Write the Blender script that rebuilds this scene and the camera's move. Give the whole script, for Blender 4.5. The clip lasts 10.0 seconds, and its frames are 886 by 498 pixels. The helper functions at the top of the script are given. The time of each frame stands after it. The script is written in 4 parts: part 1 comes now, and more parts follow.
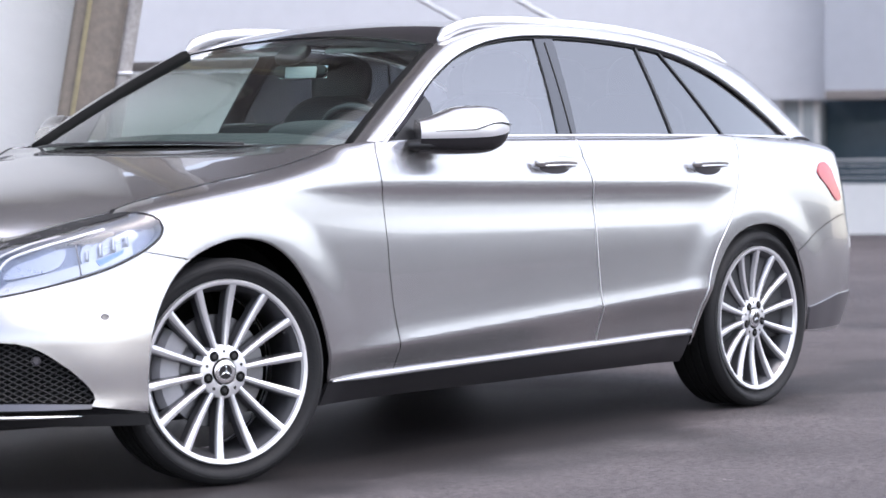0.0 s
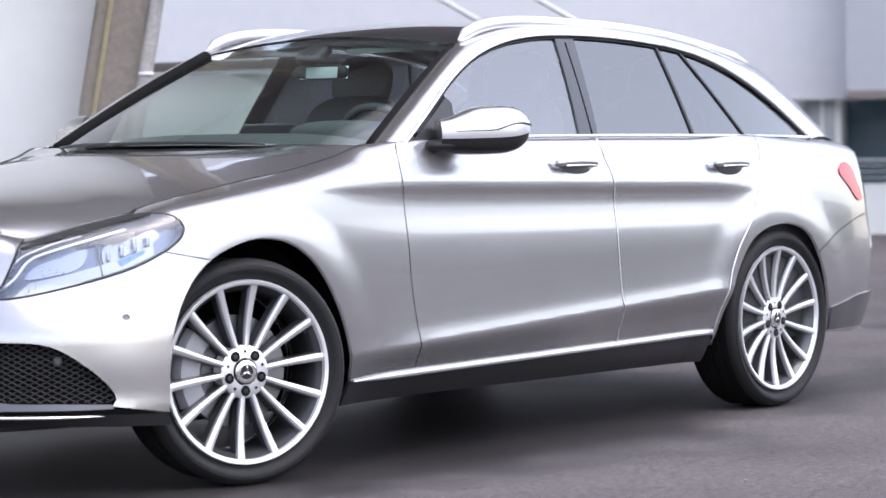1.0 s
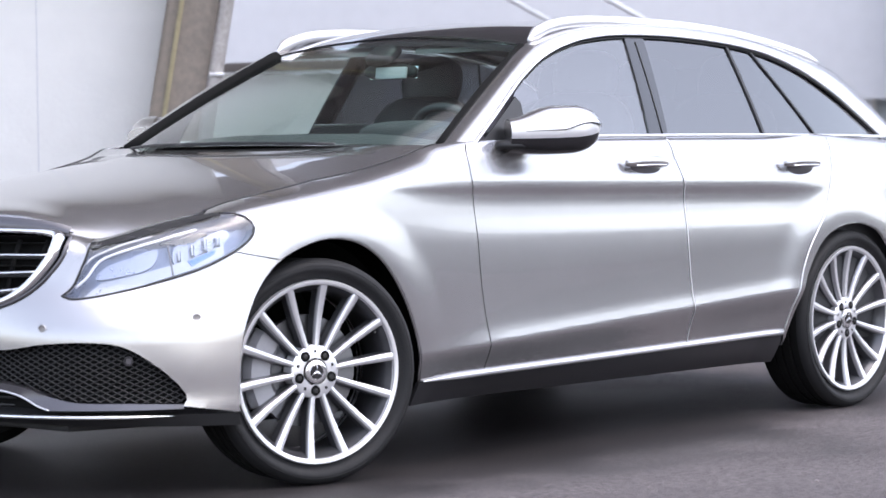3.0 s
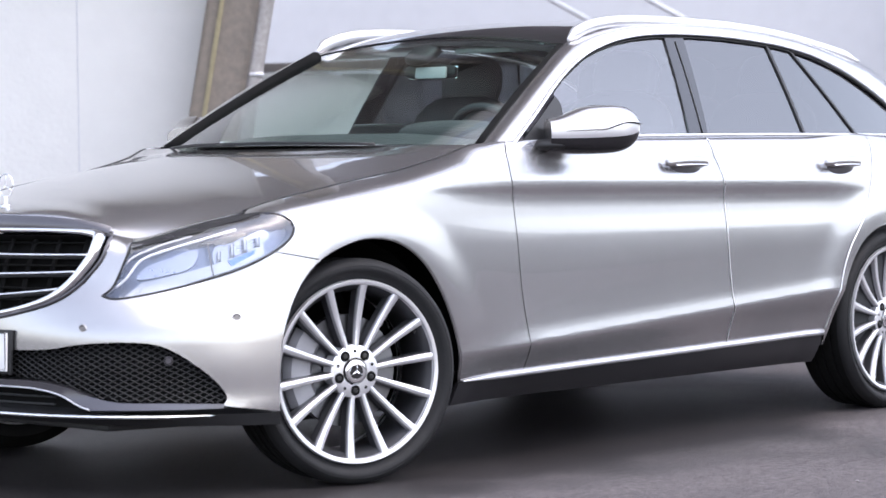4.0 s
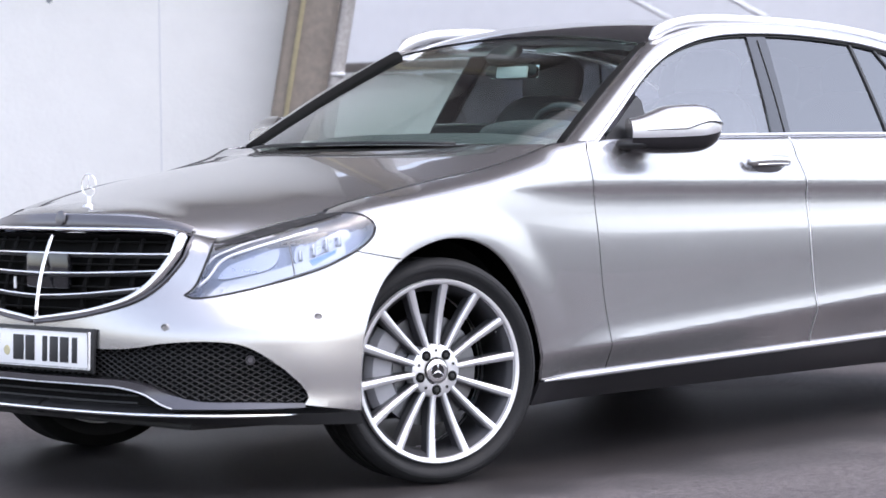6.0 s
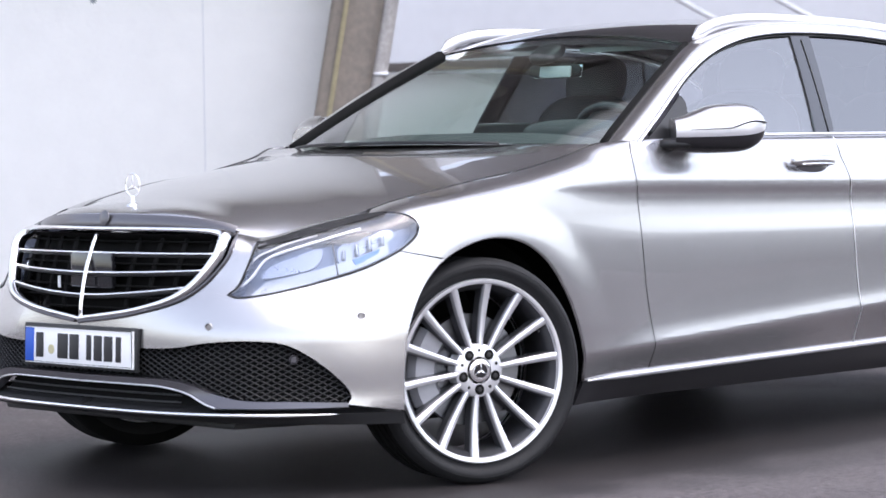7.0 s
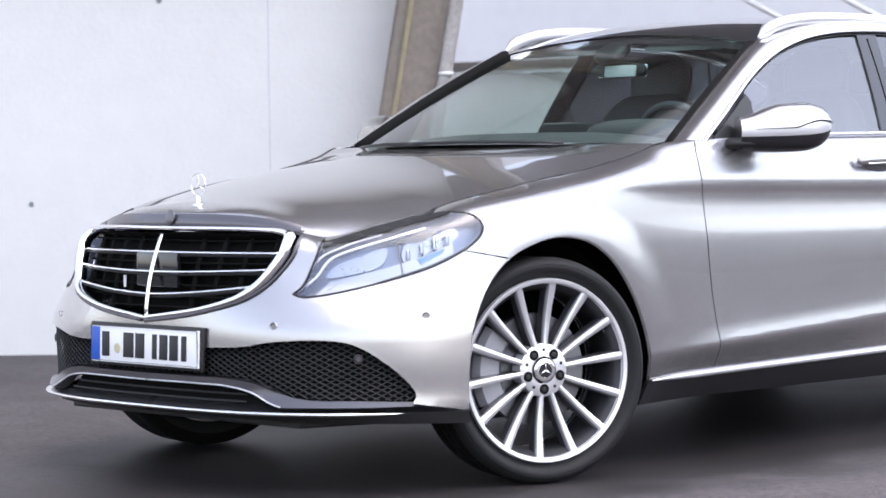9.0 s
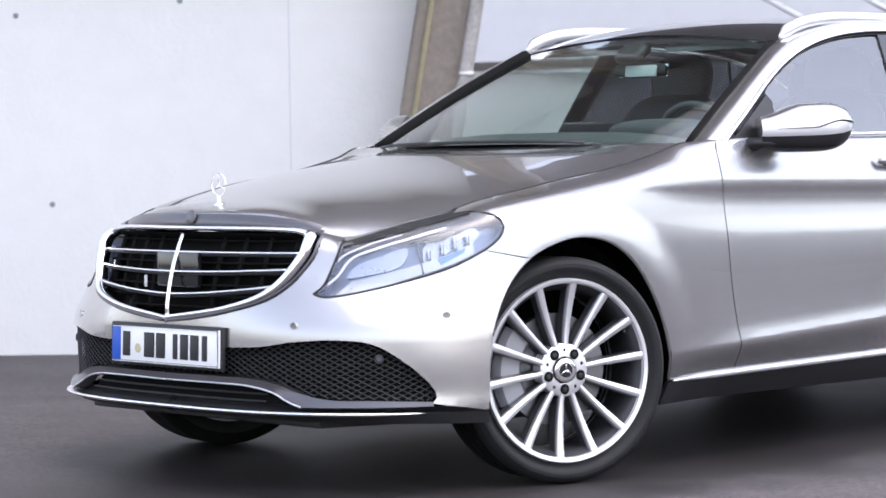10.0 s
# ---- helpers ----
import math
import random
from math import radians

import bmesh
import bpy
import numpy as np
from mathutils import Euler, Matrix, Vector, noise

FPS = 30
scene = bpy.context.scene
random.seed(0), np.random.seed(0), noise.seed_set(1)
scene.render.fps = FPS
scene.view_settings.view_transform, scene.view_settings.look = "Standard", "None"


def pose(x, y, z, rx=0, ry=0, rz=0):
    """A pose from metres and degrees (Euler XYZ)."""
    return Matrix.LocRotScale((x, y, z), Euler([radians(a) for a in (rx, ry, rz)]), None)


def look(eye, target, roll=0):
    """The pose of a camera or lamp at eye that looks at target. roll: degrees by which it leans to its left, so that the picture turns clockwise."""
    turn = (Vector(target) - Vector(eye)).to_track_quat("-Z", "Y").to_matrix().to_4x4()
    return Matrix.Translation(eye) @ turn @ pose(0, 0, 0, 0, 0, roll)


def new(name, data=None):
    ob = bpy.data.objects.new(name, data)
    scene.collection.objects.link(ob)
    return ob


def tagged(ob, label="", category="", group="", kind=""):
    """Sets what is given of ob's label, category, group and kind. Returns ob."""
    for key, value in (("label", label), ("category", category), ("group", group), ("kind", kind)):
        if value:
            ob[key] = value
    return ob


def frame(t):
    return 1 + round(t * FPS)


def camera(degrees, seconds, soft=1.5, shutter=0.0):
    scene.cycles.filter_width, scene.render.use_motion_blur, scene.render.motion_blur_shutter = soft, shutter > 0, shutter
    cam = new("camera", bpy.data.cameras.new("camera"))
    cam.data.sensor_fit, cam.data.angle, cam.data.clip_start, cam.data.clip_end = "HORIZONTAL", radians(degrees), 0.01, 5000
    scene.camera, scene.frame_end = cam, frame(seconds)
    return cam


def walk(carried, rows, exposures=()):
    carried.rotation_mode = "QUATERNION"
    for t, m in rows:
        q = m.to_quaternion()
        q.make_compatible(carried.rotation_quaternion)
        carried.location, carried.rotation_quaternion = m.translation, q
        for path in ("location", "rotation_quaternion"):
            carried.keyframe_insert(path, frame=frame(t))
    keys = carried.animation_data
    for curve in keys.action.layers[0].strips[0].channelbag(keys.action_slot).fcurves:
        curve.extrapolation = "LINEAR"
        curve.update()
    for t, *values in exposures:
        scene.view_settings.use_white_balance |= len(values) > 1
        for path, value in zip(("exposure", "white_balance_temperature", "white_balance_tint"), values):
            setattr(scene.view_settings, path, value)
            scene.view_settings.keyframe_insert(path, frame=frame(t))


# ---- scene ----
cam = camera(19.345, 10.0)
cam.data.dof.use_dof, cam.data.dof.focus_distance, cam.data.dof.aperture_fstop = True, 8.6, 4.0
EYE = (-5.468, -6.179, 0.969)
# seconds, yaw, pitch, roll: the camera stands on a tripod and pans
ROWS = [
    (0, -50.564, -2.133, -0.530),
    (0.5, -50.383, -2.128, -0.553),
    (1, -50.104, -2.125, -0.576),
    (1.5, -49.768, -2.121, -0.598),
    (2, -49.369, -2.117, -0.618),
    (3.5, -48.143, -2.106, -0.674),
    (4, -47.691, -2.103, -0.690),
    (4.5, -47.243, -2.100, -0.706),
    (5, -46.776, -2.097, -0.720),
    (5.5, -46.360, -2.094, -0.734),
    (7, -44.951, -2.085, -0.768),
    (7.5, -44.546, -2.083, -0.777),
    (8, -44.180, -2.080, -0.785),
    (8.5, -43.850, -2.078, -0.792),
    (9, -43.524, -2.076, -0.799),
    (9.5, -43.273, -2.074, -0.804),
    (10, -43.072, -2.072, -0.808),
]
walk(cam, [(t, pose(*EYE, 90 + pitch, 0, yaw) @ pose(0, 0, 0, 0, 0, roll)) for t, yaw, pitch, roll in ROWS],
     exposures=((0.0, 1.56, 6480, 15), (10.0, 1.56, 6480, 15)))

# ---- light: bright overcast ----
SUN_ELEVATION, SUN_AZIMUTH = 66.0, 283.0     # azimuth of the sun, degrees from +x towards +y
world = bpy.data.worlds.new("overcast_sky")
scene.world = world
world.use_nodes = True
wn = world.node_tree.nodes
sky = wn.new("ShaderNodeTexSky")
sky.sky_type, sky.sun_disc = "NISHITA", False
sky.sun_elevation, sky.sun_rotation = radians(SUN_ELEVATION), radians(90 - SUN_AZIMUTH)
sky.dust_density, sky.air_density, sky.ozone_density = 2.0, 1.0, 1.0
wn["Background"].inputs["Strength"].default_value = 0.185
soft = wn.new("ShaderNodeHueSaturation")          # a thin cloud cover takes the blue out
soft.inputs["Saturation"].default_value = 0.55
world.node_tree.links.new(sky.outputs[0], soft.inputs["Color"])
world.node_tree.links.new(soft.outputs[0], wn["Background"].inputs["Color"])
sun = new("sun", bpy.data.lights.new("sun", "SUN"))
sun.data.energy, sun.data.angle, sun.data.color = 0.55, radians(90), (1.0, 0.99, 0.98)
sa, se = radians(SUN_AZIMUTH), radians(SUN_ELEVATION)
sun.matrix_world = look((math.cos(sa) * 30, math.sin(sa) * 30, math.tan(se) * 30), (0, 0, 0))

# ---- materials ----
def material(name, color, rough=0.5, metal=0.0, coat=0.0, vary=0.0, scale=6.0, bump=0.0, bump_scale=120.0, coat_rough=0.03, spec=0.5):
    """A surface with a broad and a fine variation of colour and roughness, and fine relief."""
    m = bpy.data.materials.new(name)
    m.use_nodes = True
    nt = m.node_tree
    b = nt.nodes["Principled BSDF"]
    b.inputs["Base Color"].default_value = (*color, 1)
    b.inputs["Roughness"].default_value = rough
    b.inputs["Metallic"].default_value = metal
    b.inputs["Coat Weight"].default_value = coat
    b.inputs["Coat Roughness"].default_value = coat_rough
    b.inputs["Specular IOR Level"].default_value = spec
    co = nt.nodes.new("ShaderNodeTexCoord")
    if vary:
        n1, n2 = nt.nodes.new("ShaderNodeTexNoise"), nt.nodes.new("ShaderNodeTexNoise")
        n1.inputs["Scale"].default_value, n1.inputs["Detail"].default_value = scale, 6
        n2.inputs["Scale"].default_value, n2.inputs["Detail"].default_value = scale * 14, 4
        add = nt.nodes.new("ShaderNodeMath")
        add.operation = "ADD"
        nt.links.new(co.outputs["Object"], n1.inputs["Vector"])
        nt.links.new(co.outputs["Object"], n2.inputs["Vector"])
        nt.links.new(n1.outputs[0], add.inputs[0])
        nt.links.new(n2.outputs[0], add.inputs[1])
        ramp = nt.nodes.new("ShaderNodeMapRange")
        ramp.inputs["From Min"].default_value, ramp.inputs["From Max"].default_value = 0.6, 1.4
        ramp.inputs["To Min"].default_value, ramp.inputs["To Max"].default_value = 1 - vary, 1 + vary
        nt.links.new(add.outputs[0], ramp.inputs["Value"])
        mul = nt.nodes.new("ShaderNodeVectorMath")
        mul.operation = "SCALE"
        mul.inputs[0].default_value = color
        nt.links.new(ramp.outputs[0], mul.inputs["Scale"])
        nt.links.new(mul.outputs[0], b.inputs["Base Color"])
        r2 = nt.nodes.new("ShaderNodeMath")
        r2.operation, r2.use_clamp = "MULTIPLY", True
        r2.inputs[1].default_value = rough
        nt.links.new(ramp.outputs[0], r2.inputs[0])
        nt.links.new(r2.outputs[0], b.inputs["Roughness"])
    if bump:
        n3, bp = nt.nodes.new("ShaderNodeTexNoise"), nt.nodes.new("ShaderNodeBump")
        n3.inputs["Scale"].default_value, n3.inputs["Detail"].default_value = bump_scale, 5
        bp.inputs["Strength"].default_value, bp.inputs["Distance"].default_value = bump, 1.0 / bump_scale
        nt.links.new(co.outputs["Object"], n3.inputs["Vector"])
        nt.links.new(n3.outputs[0], bp.inputs["Height"])
        nt.links.new(bp.outputs[0], b.inputs["Normal"])
    return m


def glass(name, tint, ior=1.5):
    """Thin glass: tinted, clear, with the reflection of its index."""
    m = bpy.data.materials.new(name)
    m.use_nodes = True
    nt = m.node_tree
    nt.nodes.remove(nt.nodes["Principled BSDF"])
    t, g, lw, pw, ma, mix = (nt.nodes.new("ShaderNode" + k) for k in ("BsdfTransparent", "BsdfGlossy", "LayerWeight", "Math", "Math", "MixShader"))
    t.inputs[0].default_value = (*tint, 1)
    g.inputs["Roughness"].default_value = 0.04
    base = 2 * ((ior - 1) / (ior + 1)) ** 2
    lw.inputs["Blend"].default_value = 0.5
    pw.operation, ma.operation = "POWER", "MULTIPLY_ADD"
    pw.inputs[1].default_value = 5.0
    ma.inputs[1].default_value, ma.inputs[2].default_value = 1 - base, base
    nt.links.new(lw.outputs["Facing"], pw.inputs[0])
    nt.links.new(pw.outputs[0], ma.inputs[0])
    nt.links.new(ma.outputs[0], mix.inputs[0])
    nt.links.new(t.outputs[0], mix.inputs[1])
    nt.links.new(g.outputs[0], mix.inputs[2])
    nt.links.new(mix.outputs[0], nt.nodes["Material Output"].inputs[0])
    return m


PAINT = material("silver_paint", (0.44, 0.43, 0.435), 0.25, 0.94, 1.0, 0.03, 3.0)
CHROME = material("chrome", (0.86, 0.86, 0.87), 0.10, 1.0, 0, 0.03, 9.0)
BRIGHT = material("polished_aluminium", (0.76, 0.76, 0.78), 0.30, 0.75, 0, 0.05, 20.0)
DARK_RIM = material("grey_wheel_paint", (0.075, 0.075, 0.082), 0.35, 0.6, 0.4, 0.08, 15.0)
# wheel paint made lighter: the light on the spoke sides is in the colour
SPOKE_SIDE = material("silver_grey_wheel_paint", (0.34, 0.34, 0.36), 0.35, 0.7, 0.3, 0.08, 15.0)
BLACK = material("black_plastic", (0.010, 0.010, 0.011), 0.5, 0, 0, 0.15, 12.0, 0.1, 300)
GLOSS = material("gloss_black", (0.012, 0.012, 0.014), 0.08, 0, 0.5, 0.1, 9.0)
RUBBER = material("tyre_rubber", (0.011, 0.011, 0.012), 0.7, 0, 0, 0.2, 14.0, 0.25, 180, spec=0.3)
# tyre rubber again, darkened for the shade that lies on the tread
TREAD = material("dull_tread_rubber", (0.007, 0.007, 0.007), 0.9, 0, 0, 0.2, 14.0, 0.25, 180, spec=0.15)
LINER = material("wheel_well_felt", (0.008, 0.008, 0.008), 0.95, 0, 0, 0.2, 12.0, spec=0.1)
STEEL = material("brake_steel", (0.20, 0.20, 0.21), 0.42, 1.0, 0, 0.12, 22.0)
CALIPER = material("cast_grey", (0.32, 0.32, 0.34), 0.45, 0.5, 0, 0.1, 25.0)
TRIM = material("dark_silver_plastic", (0.105, 0.10, 0.11), 0.30, 0.7, 0.4, 0.06, 10.0)
# body silver darkened for the shade and ground reflection on the sill
SILL = material("dark_grey_sill_paint", (0.045, 0.043, 0.047), 0.34, 0.5, 0.3, 0.08, 10.0)
LINING = material("cabin_trim", (0.035, 0.036, 0.038), 0.75, 0, 0, 0.15, 20.0, 0.1, 200)
LEATHER = material("dark_leather", (0.03, 0.031, 0.034), 0.5, 0, 0, 0.15, 25.0, 0.15, 150)
HEADLINER = material("pale_headliner", (0.42, 0.43, 0.43), 0.9, 0, 0, 0.06, 20.0)
WHITE = material("plate_white", (0.80, 0.80, 0.80), 0.35, 0, 0, 0.03, 20.0)
BLUE = material("plate_blue", (0.01, 0.08, 0.45), 0.35, 0, 0, 0.05, 20.0)
INK = material("plate_ink", (0.012, 0.012, 0.014), 0.5, 0, 0, 0.1, 20.0)
SEAL = material("seal_yellow", (0.50, 0.46, 0.28), 0.5, 0, 0, 0.2, 60.0)
LAMP_SILVER = material("lamp_reflector", (0.33, 0.36, 0.45), 0.28, 0.85, 0, 0.08, 5.0)
LAMP_BRIGHT = material("lamp_chrome", (0.36, 0.38, 0.42), 0.30, 0.9, 0, 0.12, 12.0)
LAMP_BASE = material("lamp_housing_grey", (0.17, 0.20, 0.28), 0.30, 0.6, 0, 0.18, 8.0)
LAMP_BLUE = material("lamp_blue", (0.10, 0.20, 0.55), 0.2, 0.2, 0, 0.1, 14.0)
AMBER = material("white_light_guide", (0.80, 0.82, 0.86), 0.2, 0, 0, 0.03, 14.0)
RED = material("tail_lamp_red", (0.36, 0.02, 0.035), 0.2, 0, 0.3, 0.1, 20.0)
WINDSCREEN = glass("windscreen_glass", (0.82, 0.995, 0.94), 1.65)
CLEAR = glass("clear_lens", (0.97, 0.97, 0.98), 1.6)
SIDE_GLASS = glass("side_glass", (0.97, 0.995, 0.99), 2.2)
DARK_GLASS = glass("privacy_glass", (0.12, 0.115, 0.135), 2.05)

# ---- building helpers ----
def part(name, bm, mat, parent=None, label="", smooth=True, sharp=40.0):
    """Links a bmesh as one mesh object under a thing or part."""
    me = bpy.data.meshes.new(name)
    for f in bm.faces:
        f.smooth = smooth
    for e in bm.edges:
        if len(e.link_faces) == 2 and e.calc_face_angle(0) > radians(sharp):
            e.smooth = False
    bm.to_mesh(me)
    bm.free()
    for m in mat if isinstance(mat, (list, tuple)) else [mat]:
        me.materials.append(m)
    ob = new(name, me)
    if parent:
        ob.parent = parent
    if label:
        tagged(ob, label)
    return ob


def twin(ob):
    """The same part on the other side of the car."""
    for o in [ob, *ob.children]:
        c = new(o.name.split(".")[0], o.data)
        c.parent = o.parent if o is ob else first
        if o is ob:
            first = c
            c.matrix_basis = Matrix.Diagonal((1, -1, 1, 1)) @ o.matrix_basis
        else:
            c.matrix_basis = o.matrix_basis.copy()
        if o.get("label"):
            tagged(c, o["label"])
    return first


def spline(points, n=8, closed=False):
    """A smooth curve through a few points of any dimension."""
    p = [np.array(q, float) for q in points]
    out, m = [], len(p)
    for i in range(m if closed else m - 1):
        a, b = p[i], p[(i + 1) % m]
        before = p[i - 1] if closed or i > 0 else 2 * a - b
        after = p[(i + 2) % m] if closed or i + 2 < m else 2 * b - a
        d1, d2, d3 = (max(np.linalg.norm(k), 1e-6) ** 0.5 for k in (a - before, b - a, after - b))
        t0, t1, t2, t3 = 0, d1, d1 + d2, d1 + d2 + d3
        for k in range(n):
            t = t1 + (t2 - t1) * k / n
            a1 = before * (t1 - t) / (t1 - t0) + a * (t - t0) / (t1 - t0)
            a2 = a * (t2 - t) / (t2 - t1) + b * (t - t1) / (t2 - t1)
            a3 = b * (t3 - t) / (t3 - t2) + after * (t - t2) / (t3 - t2)
            b1 = a1 * (t2 - t) / (t2 - t0) + a2 * (t - t0) / (t2 - t0)
            b2 = a2 * (t3 - t) / (t3 - t1) + a3 * (t - t1) / (t3 - t1)
            out.append(b1 * (t2 - t) / (t2 - t1) + b2 * (t - t1) / (t2 - t1))
    if not closed:
        out.append(p[-1])
    return out


def shrink(poly, d):
    """The outline moved inwards by d."""
    area = sum(a[0] * b[1] - b[0] * a[1] for a, b in zip(poly, poly[1:] + poly[:1]))
    s, out, m = (1 if area > 0 else -1), [], len(poly)
    for i in range(m):
        a, b, c = (np.array(poly[(i + k) % m]) for k in (-1, 0, 1))
        e = c - a
        e = e / max(np.linalg.norm(e), 1e-9)
        out.append(b + s * d * np.array((-e[1], e[0])))
    return out


def clip(poly, axis, limit, keep_above):
    out = []
    for a, b in zip(poly, poly[1:] + poly[:1]):
        ina, inb = ((q[axis] >= limit) == keep_above or q[axis] == limit for q in (a, b))
        if ina:
            out.append(a)
        if ina != inb:
            k = (limit - a[axis]) / (b[axis] - a[axis])
            out.append(tuple(a[i] + k * (b[i] - a[i]) for i in range(2)))
    return out


def patch(outline, surface, du=0.02, dv=0.02, offset=0.0, flange=0.012, gap=0.002, both=False, bm=None):
    """A panel: the part of a surface inside an outline, with turned-in edges."""
    poly = [tuple(map(float, q)) for q in (shrink(outline, gap) if gap else outline)]
    bm = bm or bmesh.new()
    verts, e = {}, 1e-4

    def place(u, v):
        p = np.array(surface(u, v))
        if not offset and not flange:
            return p, None
        a, b = np.array(surface(u + e, v)) - np.array(surface(u - e, v)), np.array(surface(u, v + e)) - np.array(surface(u, v - e))
        nrm = np.cross(a, b)
        nrm = nrm / max(np.linalg.norm(nrm), 1e-12)
        if nrm @ (p - np.array((1.4, 0.0, 0.6))) < 0:
            nrm = -nrm
        return p + nrm * offset, nrm

    def vert(q):
        key = (round(q[0], 5), round(q[1], 5))
        if key not in verts:
            p, nrm = place(*q)
            verts[key] = (bm.verts.new(p), nrm)
        return verts[key][0]
    u0, u1 = min(q[0] for q in poly), max(q[0] for q in poly)
    v0, v1 = min(q[1] for q in poly), max(q[1] for q in poly)
    made = []
    nu, nv = max(1, math.ceil((u1 - u0) / du)), max(1, math.ceil((v1 - v0) / dv))
    for i in range(nu):
        col = clip(clip(poly, 0, u0 + (u1 - u0) * i / nu, True), 0, u0 + (u1 - u0) * (i + 1) / nu, False)
        if len(col) < 3:
            continue
        for j in range(nv):
            cell = clip(clip(col, 1, v0 + (v1 - v0) * j / nv, True), 1, v0 + (v1 - v0) * (j + 1) / nv, False)
            vs = []
            for q in cell:
                w = vert(q)
                if w not in vs:
                    vs.append(w)
            if len(vs) > 2:
                try:
                    made.append(bm.faces.new(vs))
                except ValueError:
                    pass
    if flange:
        nrm = {v: k for v, k in verts.values()}
        rim, low = [ed for ed in bm.edges if len(ed.link_faces) == 1 and ed.verts[0] in nrm], {}
        for ed in rim:
            a, b = ed.verts
            for w in (a, b):
                if w not in low:
                    low[w] = bm.verts.new(w.co - Vector(nrm[w]) * flange)
            bm.faces.new((a, b, low[b], low[a]))
    if both:
        mirror(bm)
    bmesh.ops.recalc_face_normals(bm, faces=bm.faces[:])
    return bm


def mirror(bm):
    twins = {v: bm.verts.new((v.co.x, -v.co.y, v.co.z)) for v in bm.verts[:]}
    for f in bm.faces[:]:
        bm.faces.new([twins[v] for v in reversed(f.verts)])
    bmesh.ops.remove_doubles(bm, verts=bm.verts[:], dist=1e-4)
    return bm


def sheet(rows, bm=None, thick=0.0):
    """A skin through rows of points."""
    bm = bm or bmesh.new()
    g = [[bm.verts.new(p) for p in r] for r in rows]
    for a, b in zip(g, g[1:]):
        for i in range(len(a) - 1):
            bm.faces.new((a[i], a[i + 1], b[i + 1], b[i]))
    bmesh.ops.remove_doubles(bm, verts=bm.verts[:], dist=1e-5)
    if thick:
        bmesh.ops.recalc_face_normals(bm, faces=bm.faces[:])
        bmesh.ops.solidify(bm, geom=bm.faces[:], thickness=thick)
    return bm


def tube(points, width, height=None, sides=10, closed=False, up=(0, 0, 1), bm=None, power=2.0, taper=None):
    """A rod along a line of points, with a rounded section."""
    bm = bm or bmesh.new()
    height = height or width
    p, rings, m = [Vector(q) for q in points], [], len(points)
    for i in range(m):
        d = (p[(i + 1) % m] - p[i - 1]) if closed else p[min(i + 1, m - 1)] - p[max(i - 1, 0)]
        d.normalize()
        a = d.cross(Vector(up)).normalized()
        b = a.cross(d)
        k = taper(i / (m - 1)) if taper else 1.0
        ring = []
        for s in range(sides):
            c, n = math.cos(2 * math.pi * s / sides), math.sin(2 * math.pi * s / sides)
            c, n = (math.copysign(abs(q) ** (2 / power), q) for q in (c, n))
            ring.append(bm.verts.new(p[i] + a * c * width / 2 * k + b * n * height / 2 * k))
        rings.append(ring)
    for i in range(m if closed else m - 1):
        r, q = rings[i], rings[(i + 1) % m]
        for s in range(sides):
            bm.faces.new((r[s], r[(s + 1) % sides], q[(s + 1) % sides], q[s]))
    if not closed:
        bm.faces.new(rings[0][::-1])
        bm.faces.new(rings[-1])
    return bm


def lathe(profile, segs=72, bm=None, closed=False):
    """A body turned about the y axis, from (radius, y) pairs."""
    bm = bm or bmesh.new()
    rings = []
    for s in range(segs):
        a = 2 * math.pi * s / segs
        rings.append([bm.verts.new((r * math.cos(a), y, r * math.sin(a))) for r, y in profile])
    m = len(profile)
    for s in range(segs):
        a, b = rings[s], rings[(s + 1) % segs]
        for i in range(m if closed else m - 1):
            bm.faces.new((a[i], b[i], b[(i + 1) % m], a[(i + 1) % m]))
    bmesh.ops.remove_doubles(bm, verts=bm.verts[:], dist=1e-6)
    bmesh.ops.recalc_face_normals(bm, faces=bm.faces[:])
    return bm


def box(size, m=None, bevel=0.0, bm=None, segs=2):
    """A block with rounded edges, placed by the matrix m."""
    own = bmesh.new()
    bmesh.ops.create_cube(own, size=1, matrix=Matrix.Diagonal((*size, 1)))
    if bevel:
        bmesh.ops.bevel(own, geom=own.edges[:], offset=bevel, segments=segs, profile=0.6, affect="EDGES")
    if m is not None:
        bmesh.ops.transform(own, matrix=m, verts=own.verts[:])
    if bm is None:
        return own
    at = [bm.verts.new(v.co) for v in own.verts]
    own.verts.index_update()
    for f in own.faces:
        bm.faces.new([at[v.index] for v in f.verts])
    own.free()
    return bm


def ball(size, m=None, power=2.0, nu=24, nv=14):
    """A rounded body between ball and block."""
    def sp(q):
        return math.copysign(abs(q) ** (2 / power), q)
    rows = []
    for j in range(nv + 1):
        a = -math.pi / 2 + math.pi * j / nv
        rows.append([(sp(math.cos(a)) * sp(math.cos(2 * math.pi * i / nu)) * size[0] / 2, sp(math.cos(a)) * sp(math.sin(2 * math.pi * i / nu)) * size[1] / 2,
                      sp(math.sin(a)) * size[2] / 2) for i in range(nu + 1)])
    bm = sheet(rows)
    bmesh.ops.remove_doubles(bm, verts=bm.verts[:], dist=1e-6)
    bmesh.ops.recalc_face_normals(bm, faces=bm.faces[:])
    if m is not None:
        bmesh.ops.transform(bm, matrix=m, verts=bm.verts[:])
    return bm


